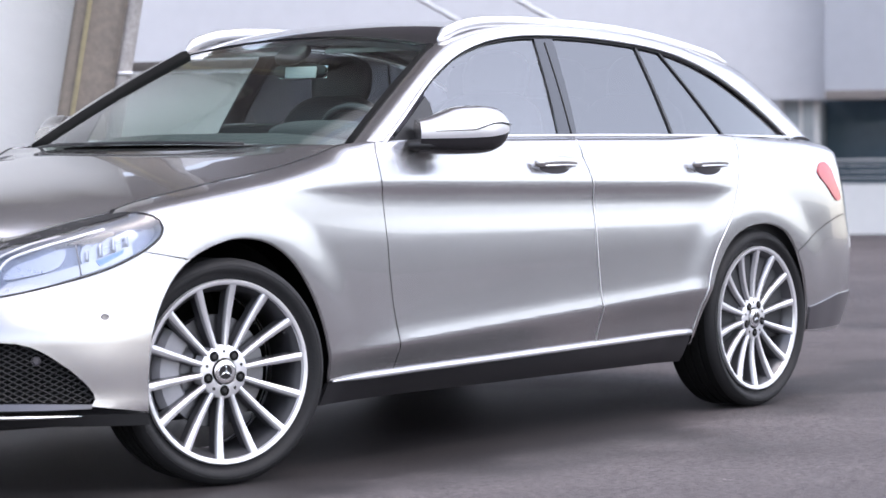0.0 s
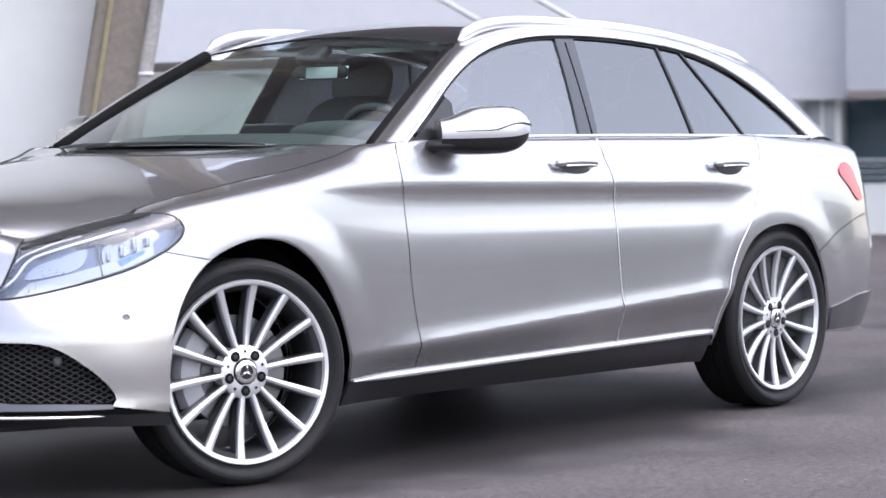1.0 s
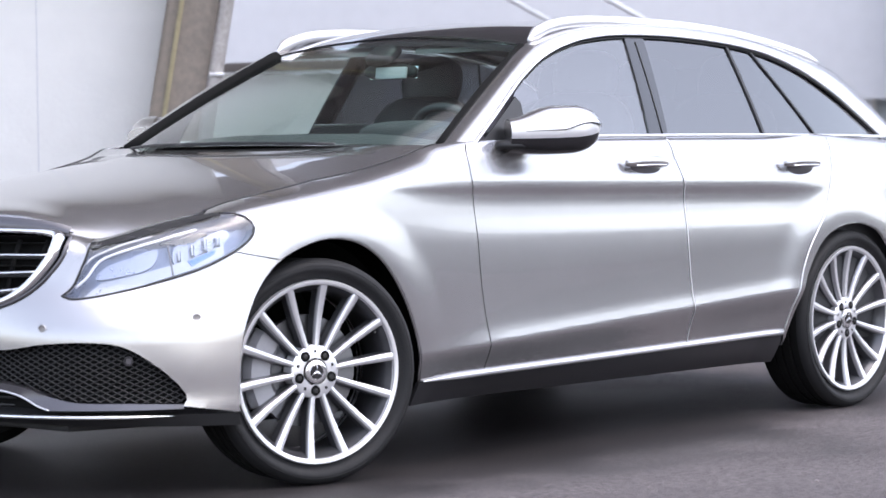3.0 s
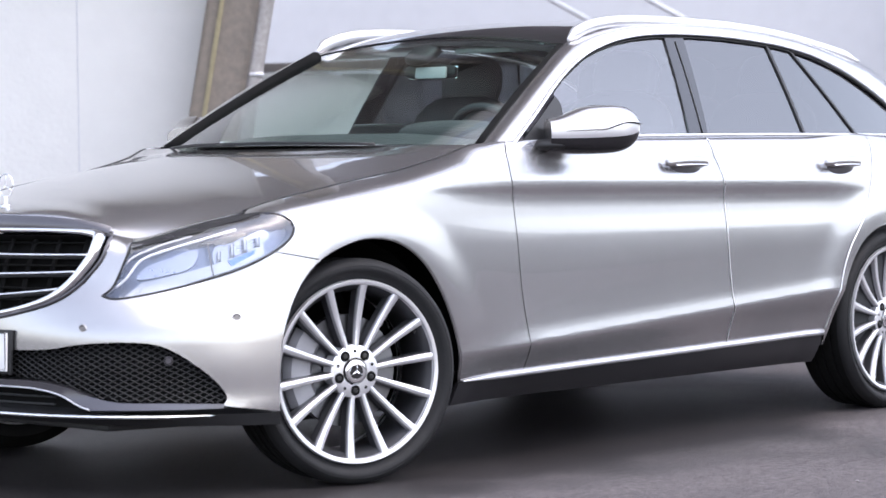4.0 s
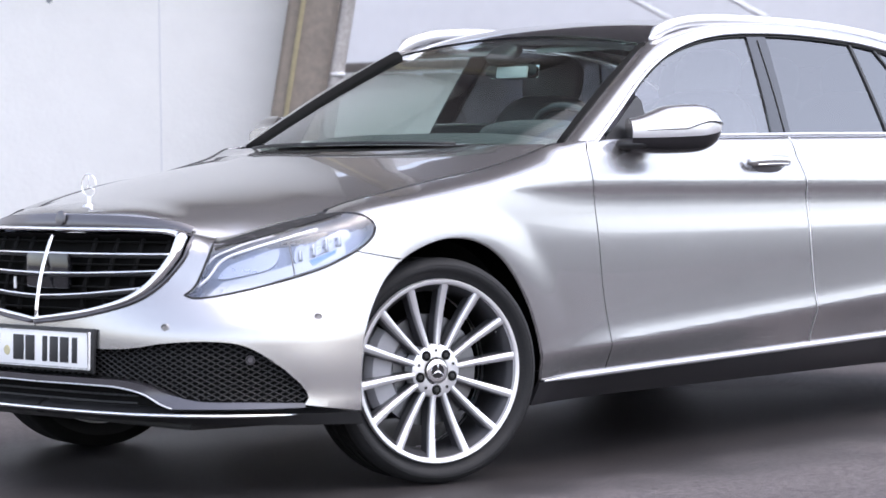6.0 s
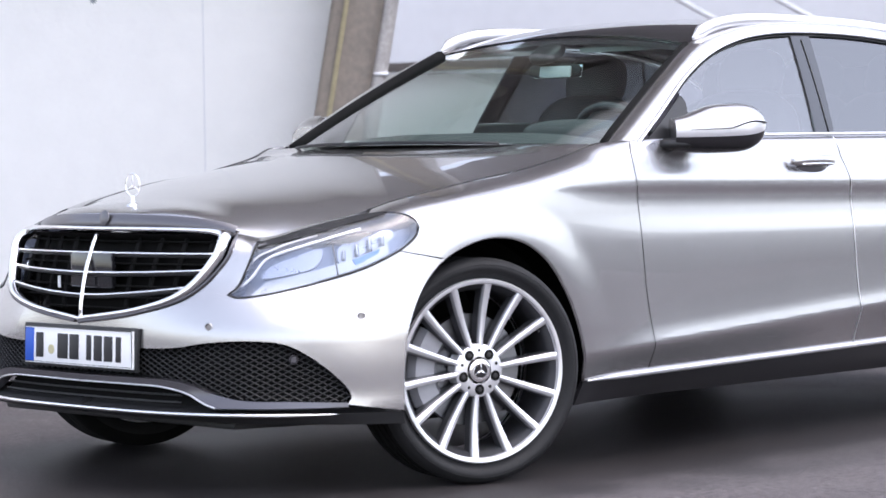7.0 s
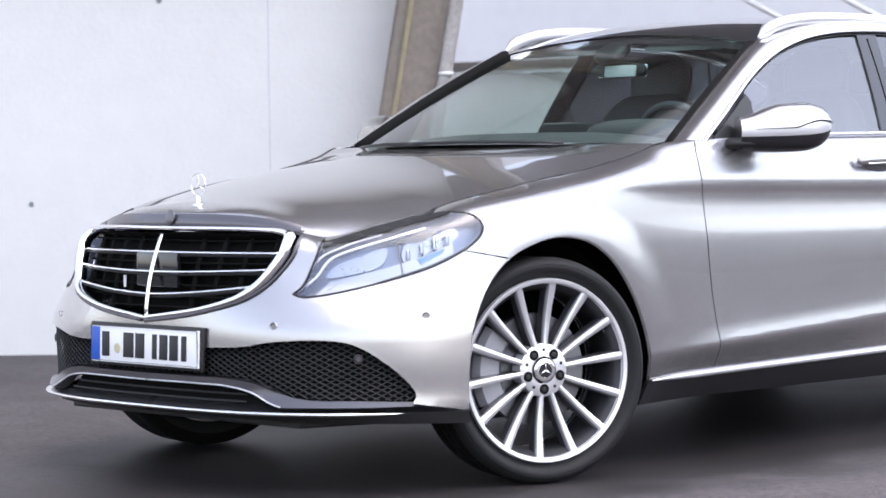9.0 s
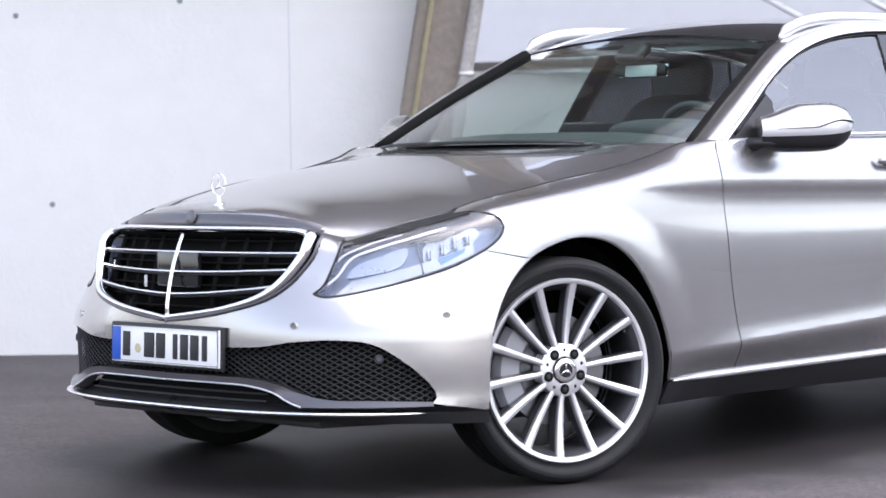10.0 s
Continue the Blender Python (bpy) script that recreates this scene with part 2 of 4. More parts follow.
# ---- the car's outer form: x runs to the rear from the front axle, y is 0 on the centre line, z is up ----
def lerp_table(x, xs, ys):
    """A smooth curve through a few support values."""
    if x <= xs[0]:
        return ys[0]
    if x >= xs[-1]:
        return ys[-1]
    i = max(k for k in range(len(xs)) if xs[k] <= x)
    i = min(i, len(xs) - 2)

    def slope(k):
        if k == 0 or k == len(xs) - 1:
            j = 0 if k == 0 else len(xs) - 2
            return (ys[j + 1] - ys[j]) / (xs[j + 1] - xs[j])
        a, b = (ys[k] - ys[k - 1]) / (xs[k] - xs[k - 1]), (ys[k + 1] - ys[k]) / (xs[k + 1] - xs[k])
        return 0.0 if a * b <= 0 else 2 * a * b / (a + b)
    h = xs[i + 1] - xs[i]
    s = (x - xs[i]) / h
    return ((1 + 2 * s) * (1 - s) ** 2 * ys[i] + s * (1 - s) ** 2 * h * slope(i)
            + s * s * (3 - 2 * s) * ys[i + 1] + s * s * (s - 1) * h * slope(i + 1))


X_FRONT, X_REAR = 0.10, 2.95          # between these the flanks run straight
U_NOSE, U_TAIL = X_FRONT - 1.30, X_REAR + 1.25   # the centre line at nose and tail


def fade(x, a, b):
    k = min(max((x - a) / (b - a), 0.0), 1.0)
    return k * k * (3 - 2 * k)


def half_width(u, z):
    """Half width of the flank at height z: sharp lower crease, hollow below the shoulder line."""
    plain = lerp_table(z, (0.15, 0.22, 0.28, 0.36, 0.46, 0.58, 0.70, 0.80, 0.88, 0.96, 1.1), (0.845, 0.866, 0.878, 0.890, 0.899, 0.902, 0.899, 0.892, 0.882, 0.865, 0.82))
    bumper = lerp_table(z, (0.15, 0.22, 0.28, 0.36, 0.46, 0.58, 0.70, 0.80, 0.88, 0.96, 1.1), (0.885, 0.904, 0.909, 0.910, 0.907, 0.902, 0.896, 0.888, 0.880, 0.865, 0.82))
    plain += (bumper - plain) * (1 - fade(u, -0.25, 0.05))
    low = z - 0.053 * (u - 1.325) * fade(z, 0.20, 0.39) * (1 - fade(z, 0.54, 0.76))
    high = low + 0.016 * (u - 0.7) * fade(z, 0.66, 0.80)
    door = lerp_table(high, (0.15, 0.20, 0.27, 0.33, 0.394, 0.402, 0.410, 0.46, 0.54, 0.62, 0.70, 0.78, 0.825, 0.842, 0.862, 0.880, 0.92, 0.96, 1.0, 1.1),
                      (0.740, 0.785, 0.842, 0.872, 0.9040, 0.9062, 0.9050, 0.8992, 0.8958, 0.8938, 0.890, 0.8815, 0.8786, 0.8791, 0.8838, 0.8835, 0.874, 0.860, 0.842, 0.80))
    k = fade(u, 0.12, 0.85) * (1 - fade(u, 2.30, 2.75))
    flare = sum(0.008 * (1 - fade(math.hypot(u - x, z - 0.333), 0.39, 0.52)) for x in (0.035, 2.80))
    return plain + (door - plain) * k + flare


def nose(z):
    return lerp_table(z, (0.15, 0.21, 0.25, 0.30, 0.42, 0.52, 0.62, 0.72, 0.78, 0.84, 0.95),
                      (-0.73, -0.81, -0.837, -0.816, -0.821, -0.817, -0.80, -0.765, -0.73, -0.67, -0.5))


def nose_power(z):
    """How square the nose is in plan."""
    return lerp_table(z, (0.15, 0.30, 0.46, 0.54, 0.62, 0.75, 0.85), (3.0, 3.05, 3.05, 2.74, 2.42, 2.38, 2.35))


def tail(z):
    return lerp_table(z, (0.15, 0.25, 0.40, 0.55, 0.70, 0.85, 1.0, 1.2),
                      (3.70, 3.80, 3.88, 3.90, 3.86, 3.83, 3.78, 3.66))


def shoulder(u):
    """Height at which the flank starts to roll inwards, height and inset of the roll's end."""
    us = (-1.20, -0.80, -0.45, -0.15, 0.10, 0.50, 0.80, 1.80, 2.60, 3.10, 3.60, 4.20)
    start = lerp_table(u, us, (0.70, 0.69, 0.72, 0.79, 0.83, 0.90, 0.93, 0.95, 0.95, 0.94, 0.92, 0.90))
    end = lerp_table(u, (-1.20, -0.95, -0.76, -0.70, -0.645, -0.506, -0.348, -0.252, -0.05, 0.10, 0.268, 0.507, 0.62, 0.80, 1.80, 2.60, 3.10, 3.60, 4.20),
                     (0.776, 0.774, 0.764, 0.748, 0.738, 0.772, 0.805, 0.832, 0.868, 0.891, 0.914, 0.964, 0.998, 1.010, 1.022, 1.026, 1.005, 0.985, 0.98))
    inset = lerp_table(u, us, (0.06, 0.07, 0.12, 0.155, 0.15, 0.13, 0.045, 0.04, 0.04, 0.06, 0.08, 0.08))
    return start, end, inset


def shell(u, v):
    """The body's skin: u along the car (round the nose and tail), v up the flank; v is the height."""
    start, end, inset = shoulder(u)
    z = min(v, start)
    if u < X_FRONT:
        th = math.radians(90) * (X_FRONT - u) / (X_FRONT - U_NOSE)
        n, a, cx, sx = nose_power(z), X_FRONT - nose(z), X_FRONT, -1
    elif u > X_REAR:
        th = math.radians(90) * (u - X_REAR) / (U_TAIL - X_REAR)
        n, a, cx, sx = 3.6, tail(z) - X_REAR, X_REAR, 1
    else:
        th, n, a, cx, sx = 0.0, 2, 1, u, 1
    w = half_width(u, z)
    c, s = max(math.cos(th), 0.0), math.sin(th)
    r = 1 / ((c / w) ** n + (s / a) ** n) ** (1 / n)
    if v > start:
        ph = min((v - start) / (end - start), 1.0) * math.radians(80)
        r -= inset * (1 - math.cos(ph)) / (1 - math.cos(math.radians(80)))
        z = start + (end - start) * math.sin(ph) / math.sin(math.radians(80))
        lean = (half_width(u, start) - half_width(u, start - 0.03)) / 0.03 if u < 0.9 else 0.0
        r += lean * (z - start) * (1 - (z - start) / (end - start))
    return (cx + sx * r * s, -r * c, z)


def cabin(x, z):
    """The side windows and pillars: half width of the cabin at that place."""
    k = min(max((z - 0.98) / 0.45, 0), 1.2)
    w = 0.845 - 0.20 * k - 0.035 * k * k
    w -= 0.10 * max(0.0, (1.0 - x) / 0.6) ** 2 * 0.5 + 0.16 * max(0.0, (x - 2.3) / 1.2) ** 2
    return (x, -w, z)

# ---- the place ----
def asphalt():
    m = material("asphalt", (0.043, 0.0375, 0.0385), 0.55, 0, 0, 0.22, 0.6, spec=0.28)
    nt = m.node_tree
    b = nt.nodes["Principled BSDF"]
    co = nt.nodes.new("ShaderNodeTexCoord")
    vor, noi = nt.nodes.new("ShaderNodeTexVoronoi"), nt.nodes.new("ShaderNodeTexNoise")
    vor.inputs["Scale"].default_value, noi.inputs["Scale"].default_value, noi.inputs["Detail"].default_value = 95, 260, 6
    add, bp = nt.nodes.new("ShaderNodeMath"), nt.nodes.new("ShaderNodeBump")
    bp.inputs["Strength"].default_value, bp.inputs["Distance"].default_value = 0.55, 0.006
    for n in (vor, noi):
        nt.links.new(co.outputs["Object"], n.inputs["Vector"])
    nt.links.new(vor.outputs["Distance"], add.inputs[0])
    nt.links.new(noi.outputs[0], add.inputs[1])
    nt.links.new(add.outputs[0], bp.inputs["Height"])
    grain, big, mix, mix2 = nt.nodes.new("ShaderNodeTexNoise"), nt.nodes.new("ShaderNodeTexNoise"), nt.nodes.new("ShaderNodeMapRange"), nt.nodes.new("ShaderNodeVectorMath")
    grain.inputs["Scale"].default_value, grain.inputs["Detail"].default_value, grain.inputs["Roughness"].default_value = 38, 6, 0.9
    mix.inputs["From Min"].default_value, mix.inputs["From Max"].default_value = 0.32, 0.68
    mix.inputs["To Min"].default_value, mix.inputs["To Max"].default_value = 0.0, 2.9
    stretch = nt.nodes.new("ShaderNodeMapping")
    stretch.inputs["Scale"].default_value = (0.30, 1.3, 1)
    turn = nt.nodes.new("ShaderNodeVectorRotate")
    turn.rotation_type, turn.inputs["Angle"].default_value = "Z_AXIS", radians(50)
    big.inputs["Scale"].default_value, big.inputs["Detail"].default_value = 0.8, 5
    lift = nt.nodes.new("ShaderNodeMapRange")
    lift.inputs["From Min"].default_value, lift.inputs["From Max"].default_value = 0.35, 0.65
    lift.inputs["To Min"].default_value, lift.inputs["To Max"].default_value = 0.80, 1.25
    both = nt.nodes.new("ShaderNodeMath")
    both.operation, mix2.operation = "MULTIPLY", "SCALE"
    old = b.inputs["Base Color"].links[0].from_socket
    nt.links.new(co.outputs["Object"], grain.inputs["Vector"])
    nt.links.new(co.outputs["Object"], turn.inputs["Vector"])
    nt.links.new(turn.outputs[0], stretch.inputs["Vector"])
    nt.links.new(stretch.outputs[0], big.inputs["Vector"])
    nt.links.new(grain.outputs[0], mix.inputs["Value"])
    nt.links.new(big.outputs[0], lift.inputs["Value"])
    nt.links.new(mix.outputs[0], both.inputs[0])
    nt.links.new(lift.outputs[0], both.inputs[1])
    nt.links.new(old, mix2.inputs[0])
    nt.links.new(both.outputs[0], mix2.inputs["Scale"])
    nt.links.new(bp.outputs[0], b.inputs["Normal"])
    # the car's soft shade painted as a ragged dark patch, and scattered damp patches
    def math_node(op, a, c, clamp=False):
        n = nt.nodes.new("ShaderNodeMath")
        n.operation, n.use_clamp = op, clamp
        for k, q in enumerate((a, c)):
            if isinstance(q, (int, float)):
                n.inputs[k].default_value = q
            else:
                nt.links.new(q, n.inputs[k])
        return n.outputs[0]

    def noise(scale, detail):
        n = nt.nodes.new("ShaderNodeTexNoise")
        n.inputs["Scale"].default_value, n.inputs["Detail"].default_value = scale, detail
        nt.links.new(co.outputs["Object"], n.inputs["Vector"])
        return n.outputs[0]

    def step(value, lo, hi):
        n = nt.nodes.new("ShaderNodeMapRange")
        n.interpolation_type = "SMOOTHSTEP"
        n.inputs["From Min"].default_value, n.inputs["From Max"].default_value = lo, hi
        nt.links.new(value, n.inputs["Value"])
        return n.outputs[0]
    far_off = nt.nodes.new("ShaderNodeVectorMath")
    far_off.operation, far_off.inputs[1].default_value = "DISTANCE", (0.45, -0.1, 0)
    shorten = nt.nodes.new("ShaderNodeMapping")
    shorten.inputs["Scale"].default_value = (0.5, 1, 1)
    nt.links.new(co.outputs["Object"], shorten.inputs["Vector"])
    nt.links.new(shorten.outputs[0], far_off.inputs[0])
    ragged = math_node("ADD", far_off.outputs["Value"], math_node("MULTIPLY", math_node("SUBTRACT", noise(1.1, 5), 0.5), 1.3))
    car_shade = math_node("SUBTRACT", 1.0, step(ragged, 0.98, 1.42))
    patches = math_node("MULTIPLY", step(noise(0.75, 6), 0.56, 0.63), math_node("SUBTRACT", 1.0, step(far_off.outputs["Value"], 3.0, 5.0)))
    shade_and_damp = math_node("MAXIMUM", car_shade, math_node("MULTIPLY", patches, 0.6))
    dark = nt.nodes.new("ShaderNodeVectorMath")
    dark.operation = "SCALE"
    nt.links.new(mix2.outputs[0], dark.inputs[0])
    nt.links.new(math_node("SUBTRACT", 1.25, math_node("MULTIPLY", shade_and_damp, 0.95)), dark.inputs["Scale"])
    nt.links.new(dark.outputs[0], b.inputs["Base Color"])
    nt.links.new(math_node("SUBTRACT", 0.65, math_node("MULTIPLY", shade_and_damp, 0.15)), b.inputs["Roughness"])
    nt.links.new(math_node("SUBTRACT", 0.55, math_node("MULTIPLY", shade_and_damp, 0.35)), bp.inputs["Strength"])
    return m


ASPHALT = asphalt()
CONCRETE = material("pale_concrete", (0.80, 0.785, 0.76), 0.8, 0, 0, 0.035, 0.55, 0.12, 40)
GREY_WALL = material("grey_render", (0.60, 0.60, 0.62), 0.8, 0, 0, 0.05, 0.4, 0.1, 30)
REFLECTED_WALL = material("grey_yard_wall", (0.22, 0.215, 0.21), 0.8, 0, 0, 0.2, 0.3)
POST = material("weathered_brown_concrete", (0.215, 0.18, 0.15), 0.7, 0, 0, 0.30, 2.2, 0.12, 30)
GOLD_RIB = material("weathered_ochre_edge", (0.36, 0.31, 0.19), 0.6, 0, 0, 0.25, 3.0)
BEAM = material("dark_brown_beam", (0.16, 0.14, 0.13), 0.7, 0, 0, 0.15, 3.0)
ROD = material("white_steel", (0.82, 0.82, 0.84), 0.4, 0, 0, 0.04, 3.0)
PANE = material("teal_glass", (0.10, 0.15, 0.19), 0.08, 0, 0, 0.1, 0.6)
PIPE = material("stained_pale_metal", (0.36, 0.335, 0.32), 0.5, 0.2, 0, 0.35, 4.0)
PALE_PANE = material("pale_glass", (0.40, 0.43, 0.45), 0.12, 0, 0, 0.12, 0.8)
GREY_UPPER = material("grey_panel", (0.40, 0.41, 0.44), 0.6, 0, 0, 0.05, 0.5)
TRIM_GREY = material("grey_mullion", (0.22, 0.24, 0.25), 0.5, 0, 0, 0.08, 2.0)
DECK = material("grey_concrete_soffit", (0.55, 0.53, 0.52), 0.8, 0, 0, 0.08, 0.8)
STONE = material("pebble", (0.22, 0.20, 0.20), 0.7, 0, 0, 0.2, 30)


def ground_sheet():
    bm = bmesh.new()
    n, rows = 60, []
    for i in range(n + 1):
        a = -1 + 2 * i / n
        rows.append([(math.copysign(abs(a) ** 4, a) * 900, math.copysign(abs(b) ** 4, b) * 900, 0) for b in np.linspace(-1, 1, n + 1)])
    return sheet(rows)


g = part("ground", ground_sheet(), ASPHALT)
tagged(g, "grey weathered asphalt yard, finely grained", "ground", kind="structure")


def slab(name, a, b, z0, z1, thick, mat, label, category, kind="structure"):
    """An upright slab from plan point a to b."""
    a, b = Vector(a), Vector(b)
    d = b - a
    m = Matrix.Translation(((a.x + b.x) / 2, (a.y + b.y) / 2, (z0 + z1) / 2)) @ pose(0, 0, 0, 0, 0, math.degrees(math.atan2(d.y, d.x)))
    o = part(name, box((d.length, thick, z1 - z0), m, 0.01), mat)
    return tagged(o, label, category, kind=kind)


near_wall = slab("wall_near", (-4.95, 11.75), (3.44, 3.36), -0.3, 4.6, 0.35, CONCRETE, "white smooth concrete wall with faint joints", "wall")
face = pose(-4.95 - 0.1245, 11.75 - 0.1245, 0, 0, 0, -45)       # the wall's front: x along it, y out of it is minus
for s, z in ((9.771, 1.69), (10.59, 1.75), (9.936, 0.75), (8.9, 0.75), (8.7, 1.69)):
    part("tie_hole", lathe([(0.0, 0.0), (0.012, 0.0), (0.014, 0.003)], 14), TRIM_GREY, near_wall).matrix_basis = face @ pose(s, -0.004, z)
for s in (11.13, 8.55, 5.97, 3.39):
    part("wall_joint", box((0.005, 0.006, 4.8), face @ pose(s, 0.0, 2.15), 0.001), GREY_WALL, near_wall)
# unseen deck, placed for the dark reflections in hood and windscreen
canopy = part("canopy", box((11.0, 5.2, 0.5), pose(5.3, 3.6, 4.85), 0.02), DECK)
tagged(canopy, "unseen concrete deck over the yard, placed for dark reflections in the car", "roof", kind="structure")


def leaning(a, b, w, d, turn):
    """A leaning prism from a to b, its faces turned by that many degrees."""
    bm = bmesh.new()
    m = pose(0, 0, 0, 0, 0, turn)
    ends = [[bm.verts.new(Vector(q) + (m @ Vector((x * w / 2, y * d / 2, 0)))) for x, y in ((-1, -1), (1, -1), (1, 1), (-1, 1))] for q in (a, b)]
    bm.faces.new(ends[0][::-1])
    bm.faces.new(ends[1])
    for i in range(4):
        bm.faces.new((ends[0][i], ends[0][(i + 1) % 4], ends[1][(i + 1) % 4], ends[1][i]))
    bmesh.ops.bevel(bm, geom=bm.edges[:], offset=0.012, segments=2, affect="EDGES")
    return bm


# pillar: leans along (0.086, -0.080, 0.686)
def up_pillar(z, right=0.0, near=0.0):
    k = (z - 1.038) / 0.686
    return (3.158 + 0.086 * k + right * 0.73 - near * 0.69, 3.142 - 0.080 * k - right * 0.69 - near * 0.73, z)


post = part("pillar", leaning(up_pillar(-0.2, -0.035), up_pillar(4.65, -0.035), 0.25, 0.30, -43), POST)
tagged(post, "leaning weathered brown concrete pillar", "pillar", kind="structure")
part("rib", leaning(up_pillar(-0.2, -0.085, 0.16), up_pillar(4.65, -0.085, 0.16), 0.022, 0.03, -43), GOLD_RIB, post)
part("rib", leaning(up_pillar(-0.2, 0.075, 0.14), up_pillar(4.65, 0.075, 0.14), 0.030, 0.03, -43), POST, post)
pipe = part("down_pipe", tube([up_pillar(z, 0.122, 0.10) for z in np.linspace(-0.05, 4.6, 8)], 0.085, 0.085, 16), PIPE)
tagged(pipe, "pale grey pipe running up beside the pillar", "pipe")
part("pipe_clip", tube([up_pillar(1.36, 0.10, 0.13), up_pillar(1.36, 0.17, 0.13)], 0.06, 0.02, 8), ROD, pipe)

beam = part("beam", box((2.1, 0.10, 0.055), pose(5.85, 4.42, 1.505, 0, -1.2, -45), 0.006), BEAM)
tagged(beam, "dark brown steel beam at the back of the yard", "beam", kind="structure")
slab("wall_low", (5.0, 5.6), (6.1, 4.5), -0.2, 1.46, 0.2, CONCRETE, "low white concrete wall behind the car", "wall")
for a in ((6.04, 3.44, 1.85), (6.39, 3.01, 1.845)):
    a, d = Vector(a), Vector((0.14, -0.17, -0.125))
    rod = part("stay_rod", tube([a - d * 22, a + d * 2.2], 0.034, 0.034, 12), ROD)
    tagged(rod, "white steel stay rod running down from the deck", "rod", "stay rods")

# unseen wall, added for the dark band it reflects in the doors
slab("wall_yard", (9.0, -27.0), (95.0, -27.0), -0.2, 4.2, 0.4, REFLECTED_WALL, "unseen grey wall added for the dark band it reflects in the doors", "wall")

# far building, in its own frame: x along the front, y away, z up
far = pose(20.666, 9.041, 0, 0, 0, -59.78)


def front(name, x0, x1, y0, y1, z0, z1, mat, label, category, parent=None):
    o = part(name, box((x1 - x0, y1 - y0, z1 - z0), far @ pose((x0 + x1) / 2, (y0 + y1) / 2, (z0 + z1) / 2), 0.01), mat, parent)
    return o if parent else tagged(o, label, category, kind="structure")


front("wall_back", -14.0, -0.40, -1.0, -0.6, 1.515, 9.0, GREY_WALL, "pale grey rendered building front", "wall")
front("wall_base", -14.0, -0.93, -0.9, -0.6, -0.2, 1.515, GREY_WALL, "pale grey rendered wall base", "wall")
glaze = front("window_1", -0.93, -0.50, -0.7, -0.6, 0.80, 1.515, PALE_PANE, "pale reflecting glass panes behind the car", "window")
for x in (-0.93, -0.72, -0.56, -0.52):
    front("mullion", x, x + 0.035, -0.76, -0.70, 0.60, 1.515, CONCRETE, "", "", glaze)
front("wall_upper", -0.42, 6.0, -1.6, 1.0, 1.60, 9.0, GREY_UPPER, "grey projecting upper storey panel", "wall")
front("trim", -0.42, 6.0, -1.66, -1.2, 1.50, 1.60, BEAM, "dark edge under the upper storey", "trim")
win = front("window_2", -0.50, 6.0, 0.3, 0.4, 0.566, 1.55, PANE, "dark teal window band", "window")
for x in (-0.50, 0.9, 2.3):
    front("mullion", x, x + 0.05, 0.22, 0.30, 0.566, 1.52, TRIM_GREY, "", "", win)
front("window_reveal", -0.50, -0.44, -0.5, 0.3, 0.566, 1.52, TRIM_GREY, "", "", win)
front("wall_parapet", -3.0, 6.0, -0.55, -0.15, -0.2, 0.566, CONCRETE, "low white parapet wall", "wall")
rail_thing = front("railing", -0.60, 6.0, -0.37, -0.33, 0.825, 0.85, ROD, "white metal railing on the parapet", "railing")
for z in (0.77, 0.70, 0.63):
    front("rail_bar", -0.60, 6.0, -0.365, -0.345, z, z + 0.012, ROD, "", "", rail_thing)
for x in np.arange(-0.55, 6.0, 0.9):
    front("rail_post", x, x + 0.03, -0.37, -0.34, 0.56, 0.83, ROD, "", "", rail_thing)
for k, (x, y) in enumerate(((-2.75, -2.55), (-2.2, -2.9), (-0.35, -2.35), (0.9, -2.0), (1.75, -2.2), (2.35, -2.55), (0.1, -3.3), (-1.5, -1.9), (2.9, -2.0))):
    o = part("pebble", ball((0.013, 0.011, 0.008), pose(x, y, 0.003, 0, 0, 40 * k), 2.2, 8, 5), STONE)
    tagged(o, "small pale pebble lying on the asphalt", "pebble", "pebbles on the ground")

# ---- the estate car ----
car = new("estate_car")
tagged(car, "silver metallic estate car with polished multi-spoke wheels, parked on asphalt", "car")


def edge_top(a, b, n=24, drop=0.0):
    """The skin's upper edge from a to b."""
    return [(a + (b - a) * i / n, shoulder(a + (b - a) * i / n)[1] - drop) for i in range(n + 1)]


ARCH_F = spline([(-0.285, 0.242), (-0.283, 0.345), (-0.268, 0.475), (-0.219, 0.586), (-0.147, 0.667), (-0.053, 0.712), (0.028, 0.725), (0.14, 0.706), (0.238, 0.649), (0.326, 0.543), (0.387, 0.42), (0.427, 0.27)])
ARCH_R = spline([(2.440, 0.26), (2.462, 0.36), (2.502, 0.484), (2.607, 0.622), (2.700, 0.672), (2.80, 0.691), (2.90, 0.688), (3.00, 0.652), (3.088, 0.522), (3.135, 0.366), (3.150, 0.262)])
GAP_F = spline([(0.749, 0.279), (0.729, 0.385), (0.700, 0.55), (0.689, 0.689), (0.680, 0.83), (0.672, 0.90), (0.680, 0.955), (0.720, 1.003)])
GAP_M = spline([(1.838, 0.295), (1.813, 0.426), (1.796, 0.633), (1.786, 0.867), (1.755, 0.98), (1.745, 1.0215)])
GAP_R = spline([(2.425, 0.309), (2.451, 0.445), (2.514, 0.587), (2.647, 0.749), (2.720, 0.90), (2.735, 1.024)])
LAMP_TOP = spline([(-0.218, 0.763), (-0.225, 0.778), (-0.237, 0.786), (-0.262, 0.7925), (-0.306, 0.795), (-0.350, 0.7905), (-0.446, 0.773), (-0.555, 0.742), (-0.645, 0.717)])
